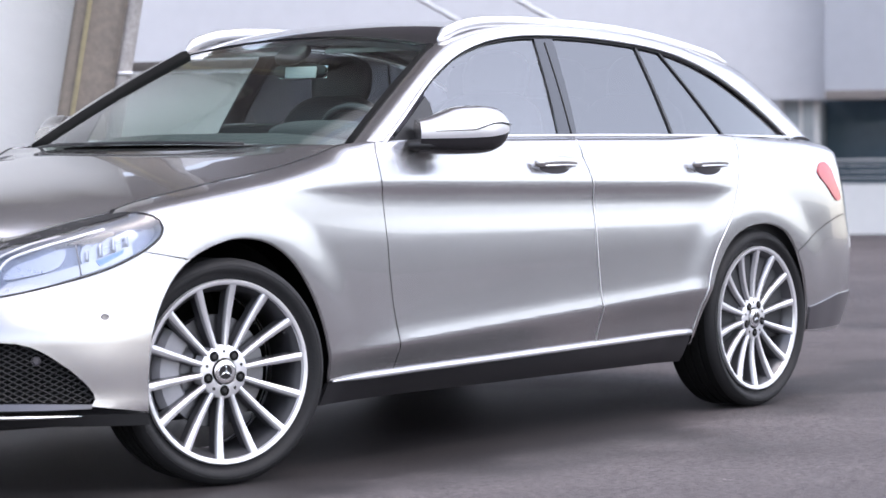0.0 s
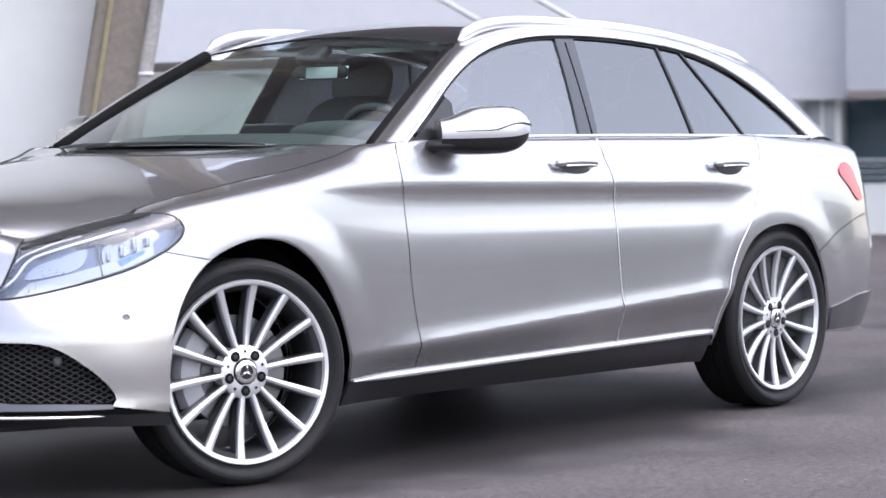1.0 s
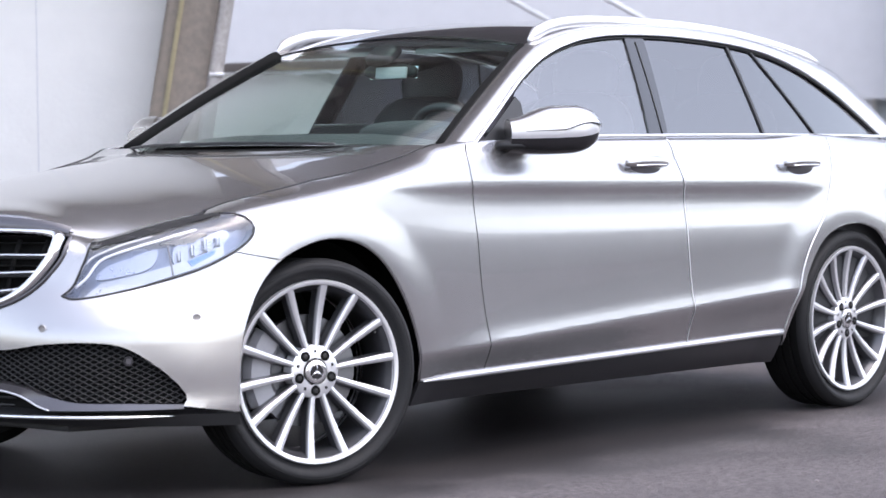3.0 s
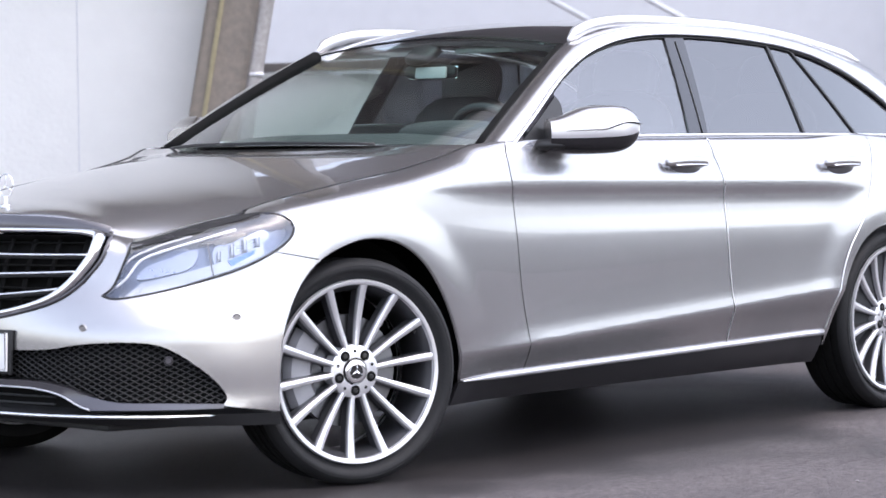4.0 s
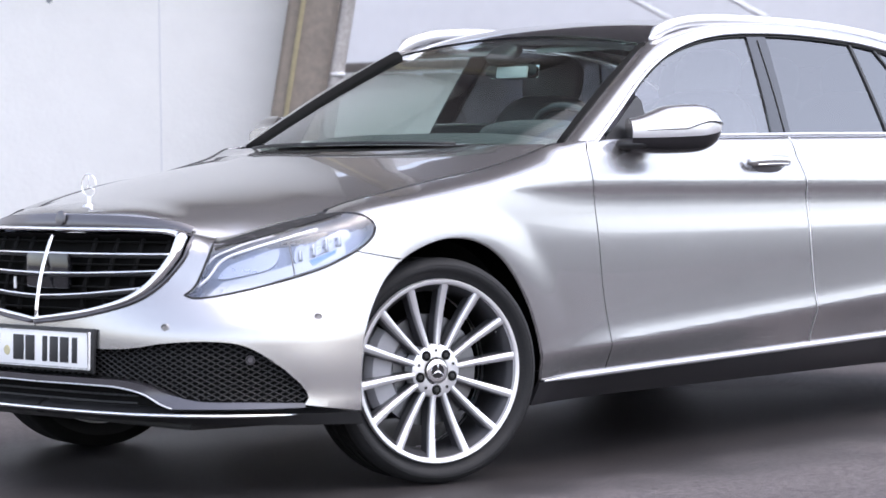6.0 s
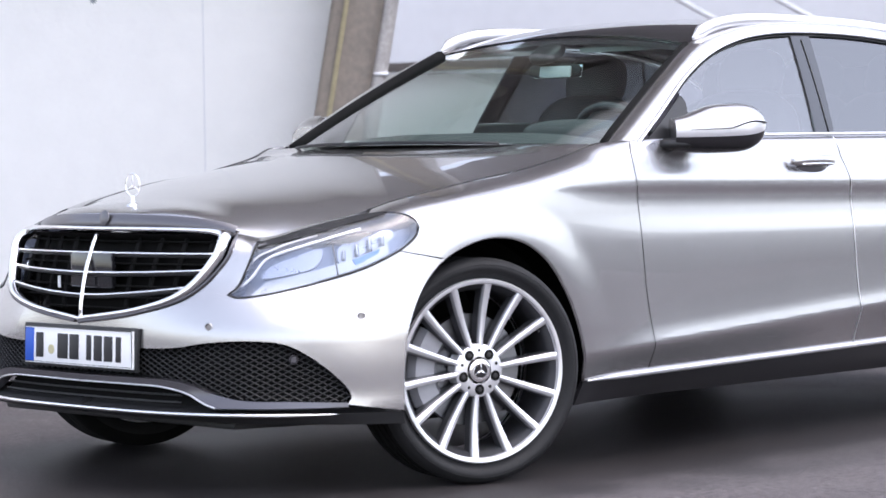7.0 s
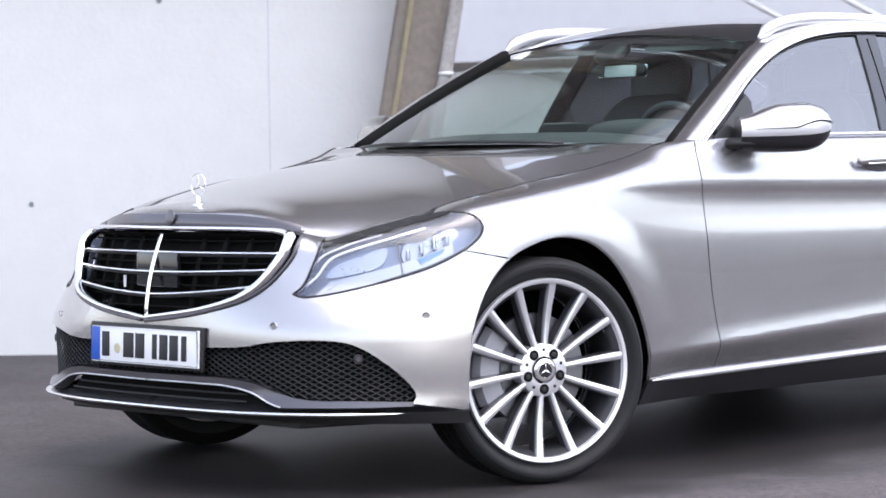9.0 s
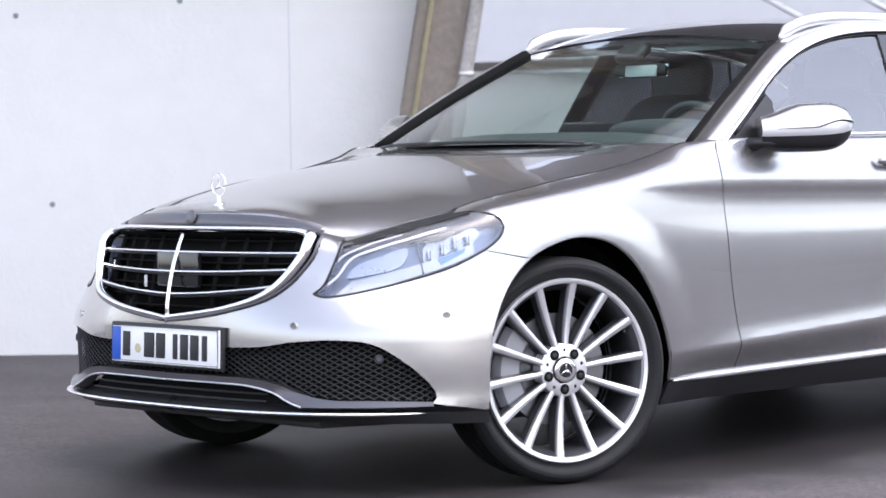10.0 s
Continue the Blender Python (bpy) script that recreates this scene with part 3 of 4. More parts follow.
LAMP_LOW = spline([(-0.218, 0.763), (-0.223, 0.745), (-0.234, 0.729), (-0.264, 0.704), (-0.306, 0.679), (-0.366, 0.650), (-0.453, 0.621), (-0.563, 0.591), (-0.645, 0.574), (-0.685, 0.571), (-0.710, 0.579)])
LAMP_IN = spline([(-0.710, 0.579), (-0.688, 0.600), (-0.667, 0.650), (-0.645, 0.717)])
GRILLE = spline([(U_NOSE, 0.491), (-1.069, 0.506), (-0.962, 0.525), (-0.839, 0.562), (-0.781, 0.602), (-0.731, 0.660), (-0.706, 0.709), (-0.704, 0.738)])
MESH_TOP = spline([(U_NOSE, 0.425), (-0.966, 0.421), (-0.841, 0.427), (-0.758, 0.442), (-0.642, 0.449), (-0.563, 0.437), (-0.485, 0.380), (-0.430, 0.317), (-0.419, 0.290), (-0.425, 0.275)])
lamp_tail = [q for q in LAMP_LOW if q[0] > -0.279]

# flank panels
fender = ARCH_F[[i for i, q in enumerate(ARCH_F) if q[0] > -0.149][0]:] + GAP_F + edge_top(0.70, -0.315) + [q for q in LAMP_TOP if q[0] > -0.345][::-1] + lamp_tail
p = part("front_fender", patch(fender, shell, 0.012, 0.008), PAINT, car)
twin(p)
door = GAP_F + edge_top(0.73, 1.74) + GAP_M[::-1]
front_door = part("front_door", patch(door, shell, 0.035, 0.009), PAINT, car)
twin(front_door)
door = GAP_M + edge_top(1.75, 2.73) + GAP_R[::-1]
rear_door = part("rear_door", patch(door, shell, 0.035, 0.009), PAINT, car)
twin(rear_door)
# bright tubes paint the edge highlight along the rear door gaps
for gap in (GAP_M, GAP_R):
    twin(part("door_edge", tube([np.array(shell(u + 0.004, v)) + (0, 0.0005, 0) for u, v in gap[:-2]], 0.005, 0.005, 6), BRIGHT, car))
TAIL_LAMP = spline([(3.235, 0.880), (3.275, 0.918), (3.33, 0.905), (3.37, 0.84), (3.40, 0.775), (3.36, 0.762), (3.29, 0.82)], closed=True)
BUMPER_R = spline([(3.068, 0.580), (3.20, 0.650), (3.345, 0.700), (3.50, 0.715), (3.9, 0.715), (U_TAIL, 0.715)])
low_r = [q for q in ARCH_R if q[0] > 3.066]
quarter = [q for q in ARCH_R if q[0] < 3.068] + BUMPER_R + edge_top(U_TAIL, 2.74, 40) + GAP_R[::-1]
twin(part("quarter_panel", patch(quarter, shell), PAINT, car))
bumper = low_r + [(3.3, 0.25), (U_TAIL, 0.25)] + BUMPER_R[::-1]
part("rear_bumper", patch(bumper, shell, both=True), PAINT, car)
part("bumper_insert", patch([(3.15, 0.27), (3.15, 0.36), (3.36, 0.40), (U_TAIL, 0.42), (U_TAIL, 0.26)], shell, offset=0.006, both=True), TRIM, car, "dark grey lower bumper insert")
tl = part("tail_lamp", patch(TAIL_LAMP, shell, offset=0.004), RED, car, "red tail lamp lens")
twin(tl)
# sills
sill = [(0.43, 0.190), (2.43, 0.190)] + [(2.425, 0.30), (1.84, 0.292), (0.75, 0.274), (0.43, 0.266)]
twin(part("sill", patch(sill, shell, offset=-0.004), SILL, car, "lower sill, its shade put into a dark grey colour"))
strip = [np.array(shell(u, 0.271 + 0.0175 * (u - 0.43))) - (0, 0.006, 0) for u in np.linspace(0.44, 2.415, 40)]
twin(part("sill_strip", tube(strip, 0.016, 0.021, 8, taper=lambda k: min(1, 0.25 + 8 * k)), BRIGHT, car, "bright aluminium sill strip"))

# wheel arch lips and wells
for arch in (ARCH_F, ARCH_R):
    pts = [np.array(shell(*q)) + (0, 0.007, 0) for q in arch]
    twin(part("arch_lip", tube(pts, 0.009, 0.009, 8), PAINT, car))
for x0 in (0.02, 2.80):
    bm = bmesh.new()
    rows = []
    for i in range(33):
        a = math.radians(-20 + 220 * i / 32)
        rows.append([(x0 + 0.385 * math.cos(a), y, 0.335 + 0.385 * math.sin(a)) for y in (-0.80, -0.70, -0.60, -0.45)])
    sheet(rows, bm)
    rows = [[(x0, -0.45, 0.3), (x0 + 0.385 * math.cos(math.radians(-20 + 220 * i / 32)), -0.45, 0.335 + 0.385 * math.sin(math.radians(-20 + 220 * i / 32)))] for i in range(33)]
    sheet(rows, bm)
    twin(part("wheel_well", bm, LINER, car))

# hood
HOOD_CENTRE = ((-0.712, -0.694, -0.625, -0.5, -0.3, 0.0, 0.3, 0.62), (0.777, 0.808, 0.828, 0.848, 0.882, 0.930, 0.972, 1.006))


def hood(u, t):
    x, y, z = shell(u, shoulder(u)[1])
    top = max(lerp_table(x, *HOOD_CENTRE), z)
    return (x, y * -t, z + (top - z) * (1 - abs(t) ** (2.4 + 2.2 * (1 - fade(x, -0.69, -0.50)))))


us = [0.60 - (0.60 - U_NOSE - 0.002) * (i / 90) for i in range(91)]
rows = []
for u in us:
    row = [hood(u, -1 + 2 * j / 40) for j in range(41)]
    rows.append([tuple(np.array(row[0]) - (0, 0, 0.012))] + row + [tuple(np.array(row[-1]) - (0, 0, 0.012))])
part("hood", sheet(rows), PAINT, car)

seam = [np.array(shell(u, shoulder(u)[1])) + (0, 0.0, 0.0005) for u in np.linspace(0.62, -0.33, 50)]
twin(part("hood_joint", tube(seam, 0.007, 0.005, 5), BLACK, car))

# front bumper and its openings
nose_low = [(-0.425, 0.267), (-0.285, 0.242)]
i0 = [i for i, q in enumerate(ARCH_F) if q[0] > -0.149][0]
body = ARCH_F[:i0 + 1] + [(-0.278, 0.6955)] + [q for q in LAMP_LOW if q[0] < -0.277] + LAMP_IN + edge_top(-0.646, -0.745, 6, 0.003) + GRILLE[::-1] + MESH_TOP + nose_low
part("front_bumper", patch(body, shell, both=True), PAINT, car)
MESH_LOW = spline([(-0.425, 0.275), (-0.547, 0.280), (-0.669, 0.283), (-0.726, 0.297), (-0.784, 0.319), (-0.855, 0.335), (-0.992, 0.339), (U_NOSE, 0.338)])
part("intake_backing", patch(MESH_TOP + MESH_LOW, shell, offset=-0.035, flange=0.0, gap=0, both=True), LINER, car)


def inside(q, poly):
    hit = False
    for a, b in zip(poly, poly[1:] + poly[:1]):
        if (a[1] > q[1]) != (b[1] > q[1]) and q[0] < a[0] + (q[1] - a[1]) / (b[1] - a[1]) * (b[0] - a[0]):
            hit = not hit
    return hit


opening = [tuple(q) for q in MESH_TOP + MESH_LOW]
bm = bmesh.new()
for sgn in (-1, 1):
    for k in range(122):
        run = []
        for i in range(121):
            q = (-1.21 + 0.82 * i / 120, 0.26 + 0.19 * (((k * 0.0160 + sgn * 0.82 * i / 120 * 0.62) / 0.19) % 10) - 0.6)
            if inside(q, opening):
                run.append(np.array(shell(*q)) + (0.012, 0.006, 0))
            elif len(run) > 1:
                tube(run[::3] + run[-1:], 0.0042, 0.004, 4, bm=bm)
                run = []
            else:
                run = []
mirror(bm)
part("intake_mesh", bm, BLACK, car, "black diamond-pattern intake mesh")

# lower intake: silver surround, dark slot, splitter with bright edge
surround = MESH_LOW + [(U_NOSE, 0.316), (-0.991, 0.317), (-0.886, 0.314), (-0.814, 0.299), (-0.760, 0.271), (-0.731, 0.259), (-0.425, 0.261)]
part("intake_surround", patch(surround, shell, offset=0.004, flange=0.03, gap=0.001, both=True), TRIM, car, "dark silver lower intake surround")
part("intake_slot", patch([(U_NOSE, 0.316), (-0.886, 0.314), (-0.814, 0.299), (-0.760, 0.271), (-0.731, 0.259), (U_NOSE, 0.250)], shell, offset=-0.04, flange=0, gap=0, both=True), LINER, car)
# bright metal line paints the highlight along the slot's edge
lip = spline([(U_NOSE, 0.317), (-0.991, 0.318), (-0.886, 0.315), (-0.814, 0.300), (-0.760, 0.273), (-0.731, 0.262)])
twin(part("surround_edge", tube([np.array(shell(*q)) + (-0.005, -0.003, 0) for q in lip], 0.006, 0.005, 6), BRIGHT, car))
for v in (0.272, 0.292):
    pts = [np.array(shell(u, v)) + (0.018, 0, 0) for u in np.linspace(-0.84, U_NOSE, 20)]
    pts += [p * (1, -1, 1) for p in pts[-2::-1]]
    part("slot_bar", tube(pts, 0.008, 0.006, 6), BLACK, car)
pts = [np.array(shell(u, 0.243)) + (-0.008, 0, 0) for u in np.linspace(-0.44, U_NOSE, 40)]
pts += [p * (1, -1, 1) for p in pts[-2::-1]]
part("splitter_edge", tube(pts, 0.022, 0.013, 8, taper=lambda k: min(1, 0.2 + 10 * min(k, 1 - k))), CHROME, car, "bright chrome strip along the front lip")
low = [(-0.285, 0.238), (-0.42, 0.240), (-0.75, 0.238), (U_NOSE, 0.236), (U_NOSE, 0.214), (-0.75, 0.212), (-0.275, 0.200)]
part("front_apron", patch(low, shell, offset=-0.012, flange=0.05, gap=0, both=True), BLACK, car)

# grille
def grille_line(points):
    """Both halves of a line on the nose, from the bottom up the side and back along the top."""
    half = [np.array(shell(*q)) for q in points]
    return half + [p * (1, -1, 1) for p in half[-2:0:-1]]


FRAME = spline([(U_NOSE, 0.500), (-0.962, 0.535), (-0.849, 0.571), (-0.793, 0.615), (-0.749, 0.675), (-0.734, 0.708), (-0.736, 0.734), (-0.765, 0.745), (-0.818, 0.7495), (-1.009, 0.752), (U_NOSE, 0.752)])
loop = grille_line(FRAME)
# the frame is narrow at the foot and broad at the upper corners
grille = part("grille", tube(loop, 0.030, 0.040, 10, closed=True, up=(1, 0, 0), power=2.6, taper=lambda k: 0.46 + 0.62 * math.sin(math.pi * min(1.0, 1.15 * min(k, 1 - k) * 2)) ** 1.5), CHROME, car, "chrome radiator grille with three slats")
part("grille_edge", tube([p + (-0.004, 0, 0) for p in grille_line([(q[0], q[1]) for q in GRILLE])[:2 * len(GRILLE) - 1]], 0.010, 0.010, 6, up=(1, 0, 0)), TRIM, grille)
GRILLE_Z, GRILLE_Y = zip(*sorted((float(p[2]), float(-p[1])) for p in (np.array(shell(*q)) for q in FRAME[:40])))


def grille_half(z):
    """Half the grille's opening at height z."""
    return float(np.interp(z, GRILLE_Z, GRILLE_Y))


def face_x(y, z):
    w, a, n = half_width(0, z), X_FRONT - nose(z), nose_power(z)
    return X_FRONT - a * (1 - min(abs(y) / w, 1) ** n) ** (1 / n)


for z in (0.570, 0.635, 0.693):
    h = grille_half(z + (0.030 if z < 0.6 else 0.012 if z < 0.66 else 0.0)) - 0.003
    for dz, wd in ((0.0, 0.0085), (-0.008, 0.008)):
        pts = [(face_x(y, z) + 0.012 + (0.006 if dz else 0), y, z + dz + (0.030 if z < 0.6 else 0.012 if z < 0.66 else 0.0) * (abs(y) / h) ** 1.6) for y in np.linspace(-h, h, 25)]
        part("slat", tube(pts, 0.016, wd, 8), CHROME if not dz else BLACK, grille)
pts = [(face_x(0, z) + 0.004, 0, z) for z in np.linspace(0.505, 0.745, 12)]
part("centre_bar", tube(pts, 0.014, 0.016, 8, up=(0, 1, 0)), CHROME, grille)
bm = bmesh.new()
rows = [[(face_x(y * grille_half(z), z) + 0.075, y * grille_half(z), z) for y in np.linspace(-1, 1, 21)] for z in np.linspace(0.503, 0.728, 12)]
rows.append([(face_x(y * 0.49, 0.745) + 0.016, y * 0.49, 0.748) for y in np.linspace(-1, 1, 21)])
part("grille_backing", sheet(rows), LINER, grille)
for z in np.linspace(0.53, 0.725, 7):
    h = grille_half(z)
    part("radiator_vane", tube([(face_x(y, z) + 0.055, y, z) for y in np.linspace(-h, h, 13)], 0.03, 0.006, 6), LINER, grille)
for y in (-0.42, -0.33, -0.24, -0.15, 0.15, 0.24, 0.33, 0.42):
    zs = [z for z in np.linspace(0.51, 0.735, 20) if grille_half(z) > abs(y)]
    part("radiator_post", tube([(face_x(y, z) + 0.05, y, z) for z in zs], 0.008, 0.02, 6, up=(0, 1, 0)), LINER, grille)
part("radar_cover", box((0.02, 0.20, 0.105), pose(face_x(0, .64) + 0.030, 0, 0.640), 0.008), GLOSS, grille, "gloss black radar cover")
part("grille_tag", box((0.004, 0.012, 0.036), pose(face_x(.17, .6) + 0.035, 0.17, 0.602), 0.002), WHITE, grille)

# dark strip between grille and hood's edge, painting the hood lip's dark reflection
rows = []
for k in np.linspace(-1, 1, 49):
    u = U_NOSE + abs(k) * (-0.715 - U_NOSE)
    p = np.array(shell(u, shoulder(u)[1])) * (1, 1 if k < 0 else -1, 1)
    h = 0.030 - 0.014 * abs(k) ** 3
    rows.append([p + (-0.004, 0, -0.010), p + (-0.006, 0, -0.004), p + (-0.002, 0, h * 0.6), p + (0.008, 0, h), p + (0.016, 0, h - 0.004)])
part("grille_cap", sheet(rows), TRIM, car, "dark grey strip above the grille, standing in for the hood lip reflection")

# badge, hood ornament
badge = part("hood_badge", lathe([(0.0, 0.004), (0.020, 0.004), (0.026, 0.002), (0.027, 0.0), (0.0, 0.0)], 32), TRIM, car, "small round dark badge on the hood edge")
badge.matrix_basis = pose(-0.720, 0, 0.794, 0, 0, 90) @ pose(0, 0, 0, 8) @ Matrix.Scale(0.85, 4)
orn = part("hood_ornament", tube([(0, 0.034 * math.cos(a), 0.034 * math.sin(a)) for a in np.linspace(0, 2 * math.pi, 40, endpoint=False)], 0.0042, 0.0042, 8, closed=True, up=(1, 0, 0)), CHROME, car, "upright chrome ring ornament on a foot")
orn.matrix_basis = pose(-0.612, 0, 0.890)
bm = bmesh.new()
for k in range(3):
    a = math.radians(90 + 120 * k)
    tube([(0, 0, 0), (0, 0.033 * math.cos(a), 0.033 * math.sin(a))], 0.006, 0.0045, 6, up=(1, 0, 0), bm=bm, taper=lambda q: 1 - 0.7 * q)
part("ornament_spokes", bm, CHROME, orn)
bm = lathe([(0.0, 0.03), (0.005, 0.03), (0.007, 0.012), (0.020, 0.005), (0.024, 0.0), (0.0, 0.0)], 24)
bmesh.ops.transform(bm, matrix=pose(0, 0, -0.064, 90), verts=bm.verts[:])
part("ornament_foot", bm, CHROME, orn)

# number plate
plate = part("number_plate", box((0.008, 0.520, 0.110), pose(-0.830, -0.008, 0.4165, 0, 2, 0), 0.003), WHITE, car, "white number plate with blue band and dark bars")
part("plate_carrier", box((0.012, 0.545, 0.128), pose(-0.821, -0.008, 0.4165, 0, 2, 0), 0.005), BLACK, plate)
part("plate_band", box((0.003, 0.042, 0.100), pose(-0.8345, 0.228, 0.4165, 0, 2, 0), 0.001), BLUE, plate)
for y, w in ((0.185, 0.036), (0.072, 0.050), (0.016, 0.044), (-0.055, 0.022), (-0.098, 0.038), (-0.147, 0.040), (-0.195, 0.024)):
    part("plate_bar", box((0.003, w, 0.074), pose(-0.8345, y - 0.008, 0.4165, 0, 2, 0), 0.001), INK, plate)
part("plate_seal", lathe([(0, -0.002), (0.014, -0.002), (0.015, 0.0)], 20), SEAL, plate).matrix_basis = pose(-0.8345, 0.120, 0.405, 0, 0, -90)
rim_pts = [(-0.8345, y - 0.008, z) for y, z in ((-0.257, 0.366), (0.257, 0.366), (0.257, 0.471), (-0.257, 0.471))]
for k in range(4):
    part("plate_edge", tube([rim_pts[k], rim_pts[(k + 1) % 4]], 0.003, 0.003, 6, up=(1, 0, 0)), INK, plate)

# parking sensors
for u, v in ((-0.389, 0.513), (-0.750, 0.488), (-0.548, 0.399)):
    q, q2 = Vector(shell(u, v)), Vector(shell(u - 0.01, v))
    d = (q2 - q).cross(Vector((0, 0, 1)))
    if d.y > 0:
        d = -d
    for s in (1, -1):
        m = Matrix.Translation((q.x, s * q.y, q.z)) @ Vector((d.x, s * d.y, 0)).to_track_quat("Y", "Z").to_matrix().to_4x4()
        o = part("parking_sensor", lathe([(0.0, 0.002), (0.0085, 0.002), (0.0095, 0.0), (0.0115, -0.001), (0.0125, 0.002), (0.0135, 0.0)], 20), TRIM if v < 0.4 else PAINT, car)
        o.matrix_basis = m

# head lamps
lamp_outline = LAMP_TOP + LAMP_IN[::-1] + LAMP_LOW[::-1]
rows_out = patch(lamp_outline, shell, offset=0.001, flange=0.0, gap=0.003)
head = part("headlamp", rows_out, CLEAR, car, "clear headlamp lens with bright reflectors inside")
head.visible_shadow = False
part("lamp_housing", patch(lamp_outline, shell, offset=-0.050, flange=-0.048, gap=0.004), LAMP_BASE, head)
part("lamp_seal", tube([shell(*q) for q in LAMP_LOW + LAMP_IN[1:]], 0.007, 0.007, 6), BLACK, head)
brow = [q for q in LAMP_TOP if q[0] < -0.30] + [(-0.641, 0.706), (-0.561, 0.724), (-0.460, 0.748), (-0.399, 0.765), (-0.349, 0.778), (-0.299, 0.790)]
part("lamp_brow", patch(brow, shell, offset=0.0016, flange=0.012, gap=0.0), BLACK, head)
inner = spline([(-0.703, 0.584), (-0.658, 0.624), (-0.622, 0.675), (-0.561, 0.703), (-0.470, 0.728), (-0.379, 0.752)])
part("light_guide", tube([np.array(shell(*q)) + (0.012, 0.008, 0) for q in inner], 0.008, 0.008, 8), AMBER, head)
part("light_guide", tube([np.array(shell(q[0] - 0.022, q[1] + 0.008)) + (0.012, 0.008, 0) for q in inner[:-8]], 0.006, 0.006, 8), AMBER, head)
part("lamp_blade", patch([(-0.470, 0.725), (-0.359, 0.757), (-0.344, 0.752), (-0.379, 0.728), (-0.429, 0.722)], shell, offset=-0.018, flange=0.02, gap=0), GLOSS, head)
def along_low(d, a, b, n=24):
    """A line that runs above the lamp's lower edge by d."""
    us, vs = zip(*sorted((float(q[0]), float(q[1])) for q in LAMP_LOW))
    return [(u, float(np.interp(u, us, vs)) + d) for u in np.linspace(a, b, n)]


# bright sweep paints the pale reflection low in the lens
sweep = along_low(0.008, -0.665, -0.30) + along_low(0.040, -0.30, -0.62)
part("lamp_sweep", patch(sweep, shell, offset=-0.020, flange=0.02, gap=0), LAMP_BRIGHT, head, "bright strip inside the lamp, painting the pale reflection low in the lens")
cell = spline([(-0.635, 0.632), (-0.561, 0.640), (-0.490, 0.664), (-0.475, 0.712), (-0.556, 0.688), (-0.612, 0.664)], 5, True)
part("reflector_cell", patch(cell, shell, offset=-0.034, flange=0.02, gap=0), LAMP_SILVER, head)
cell = spline([(-0.430, 0.668), (-0.370, 0.692), (-0.315, 0.715), (-0.278, 0.745), (-0.30, 0.770), (-0.36, 0.742), (-0.43, 0.716)], 5, True)
part("reflector_cell", patch(cell, shell, offset=-0.030, flange=0.02, gap=0), LAMP_SILVER, head)
for k in range(4):
    u = -0.425 + 0.034 * k
    lo = along_low(0.040, u, u, 1)[0][1]
    hi = lo + 0.030 + 0.006 * (k % 3)
    part("lamp_fin", tube([np.array(shell(u, v)) + (0.013, 0.010, 0) for v in np.linspace(lo, hi, 5)], 0.0045, 0.012, 6, up=(1, 0, 0)), LAMP_BRIGHT, head)
bm = patch([(-0.388, 0.659), (-0.328, 0.692), (-0.324, 0.705), (-0.399, 0.675)], shell, offset=-0.016, flange=0.01, gap=0)
part("lamp_accent", bm, LAMP_BLUE, head)
part("lamp_divider", tube([np.array(shell(-0.445 - 0.012 * k, 0.63 + 0.095 * k)) + (0.02, 0.012, 0) for k in np.linspace(0, 1, 8)], 0.006, 0.006, 6), TRIM, head)
twin(head)

# cabin: windscreen, pillars, roof
def screen(s, t):
    k = 1 - s * s
    lo = np.array((0.690 - 0.27 * k, 0.735 * s, 0.992 + 0.012 * k))
    hi = np.array((1.285 + 0.02 * k, 0.585 * s, 1.328 + 0.046 * k))
    return tuple(lo + (hi - lo) * t + np.array((-0.35, 0, 0.6)) * 0.10 * t * (1 - t) * (0.5 + 0.5 * k))


ws = part("windscreen", sheet([[screen(-1 + 2 * i / 30, j / 16) for i in range(31)] for j in range(17)]), WINDSCREEN, car, "green-tinted windscreen glass")
ws.visible_shadow = False
for s in (-1, 1):
    part("screen_seal", tube([screen(s * 0.992, t) for t in np.linspace(0, 1, 12)], 0.030 if s < 0 else 0.060, 0.020 if s < 0 else 0.045, 6), LINER, car)
part("screen_border", sheet([[np.array(screen(-1 + 2 * i / 30, t)) - (0, 0, 0.006) for i in range(31)] for t in (0.93, 1.0)]), GLOSS, car)
part("cowl", sheet([[np.array(hood(0.60, -1 + 2 * i / 30)) - (0.03, 0, 0.015) for i in range(31)],
                    [np.array(screen(-1 + 2 * i / 30, 0.02)) * (1, 1, 1) + (0.02, 0, -0.012) for i in range(31)]]), BLACK, car)
for y0, y1, x0, x1 in ((-0.45, 0.20, 0.50, 0.50), (0.10, 0.62, 0.47, 0.60)):
    pts = [np.array(screen(y / 0.735, 0.004 + 0.006 * math.sin(3.1 * k))) + (-0.015, 0, 0.001) for k, y in zip(np.linspace(0, 1, 10), np.linspace(y0, y1, 10))]
    part("wiper", tube(pts, 0.009, 0.011, 6), BLACK, car)

CHROME_LINE = spline([(0.722, 0.985), (0.88, 1.085), (1.091, 1.212), (1.27, 1.292), (1.45, 1.342), (1.62, 1.367), (1.794, 1.377), (2.05, 1.377), (2.293, 1.364), (2.47, 1.347), (2.64, 1.318), (2.82, 1.266), (2.982, 1.197), (3.18, 1.092), (3.325, 1.008)], 6)
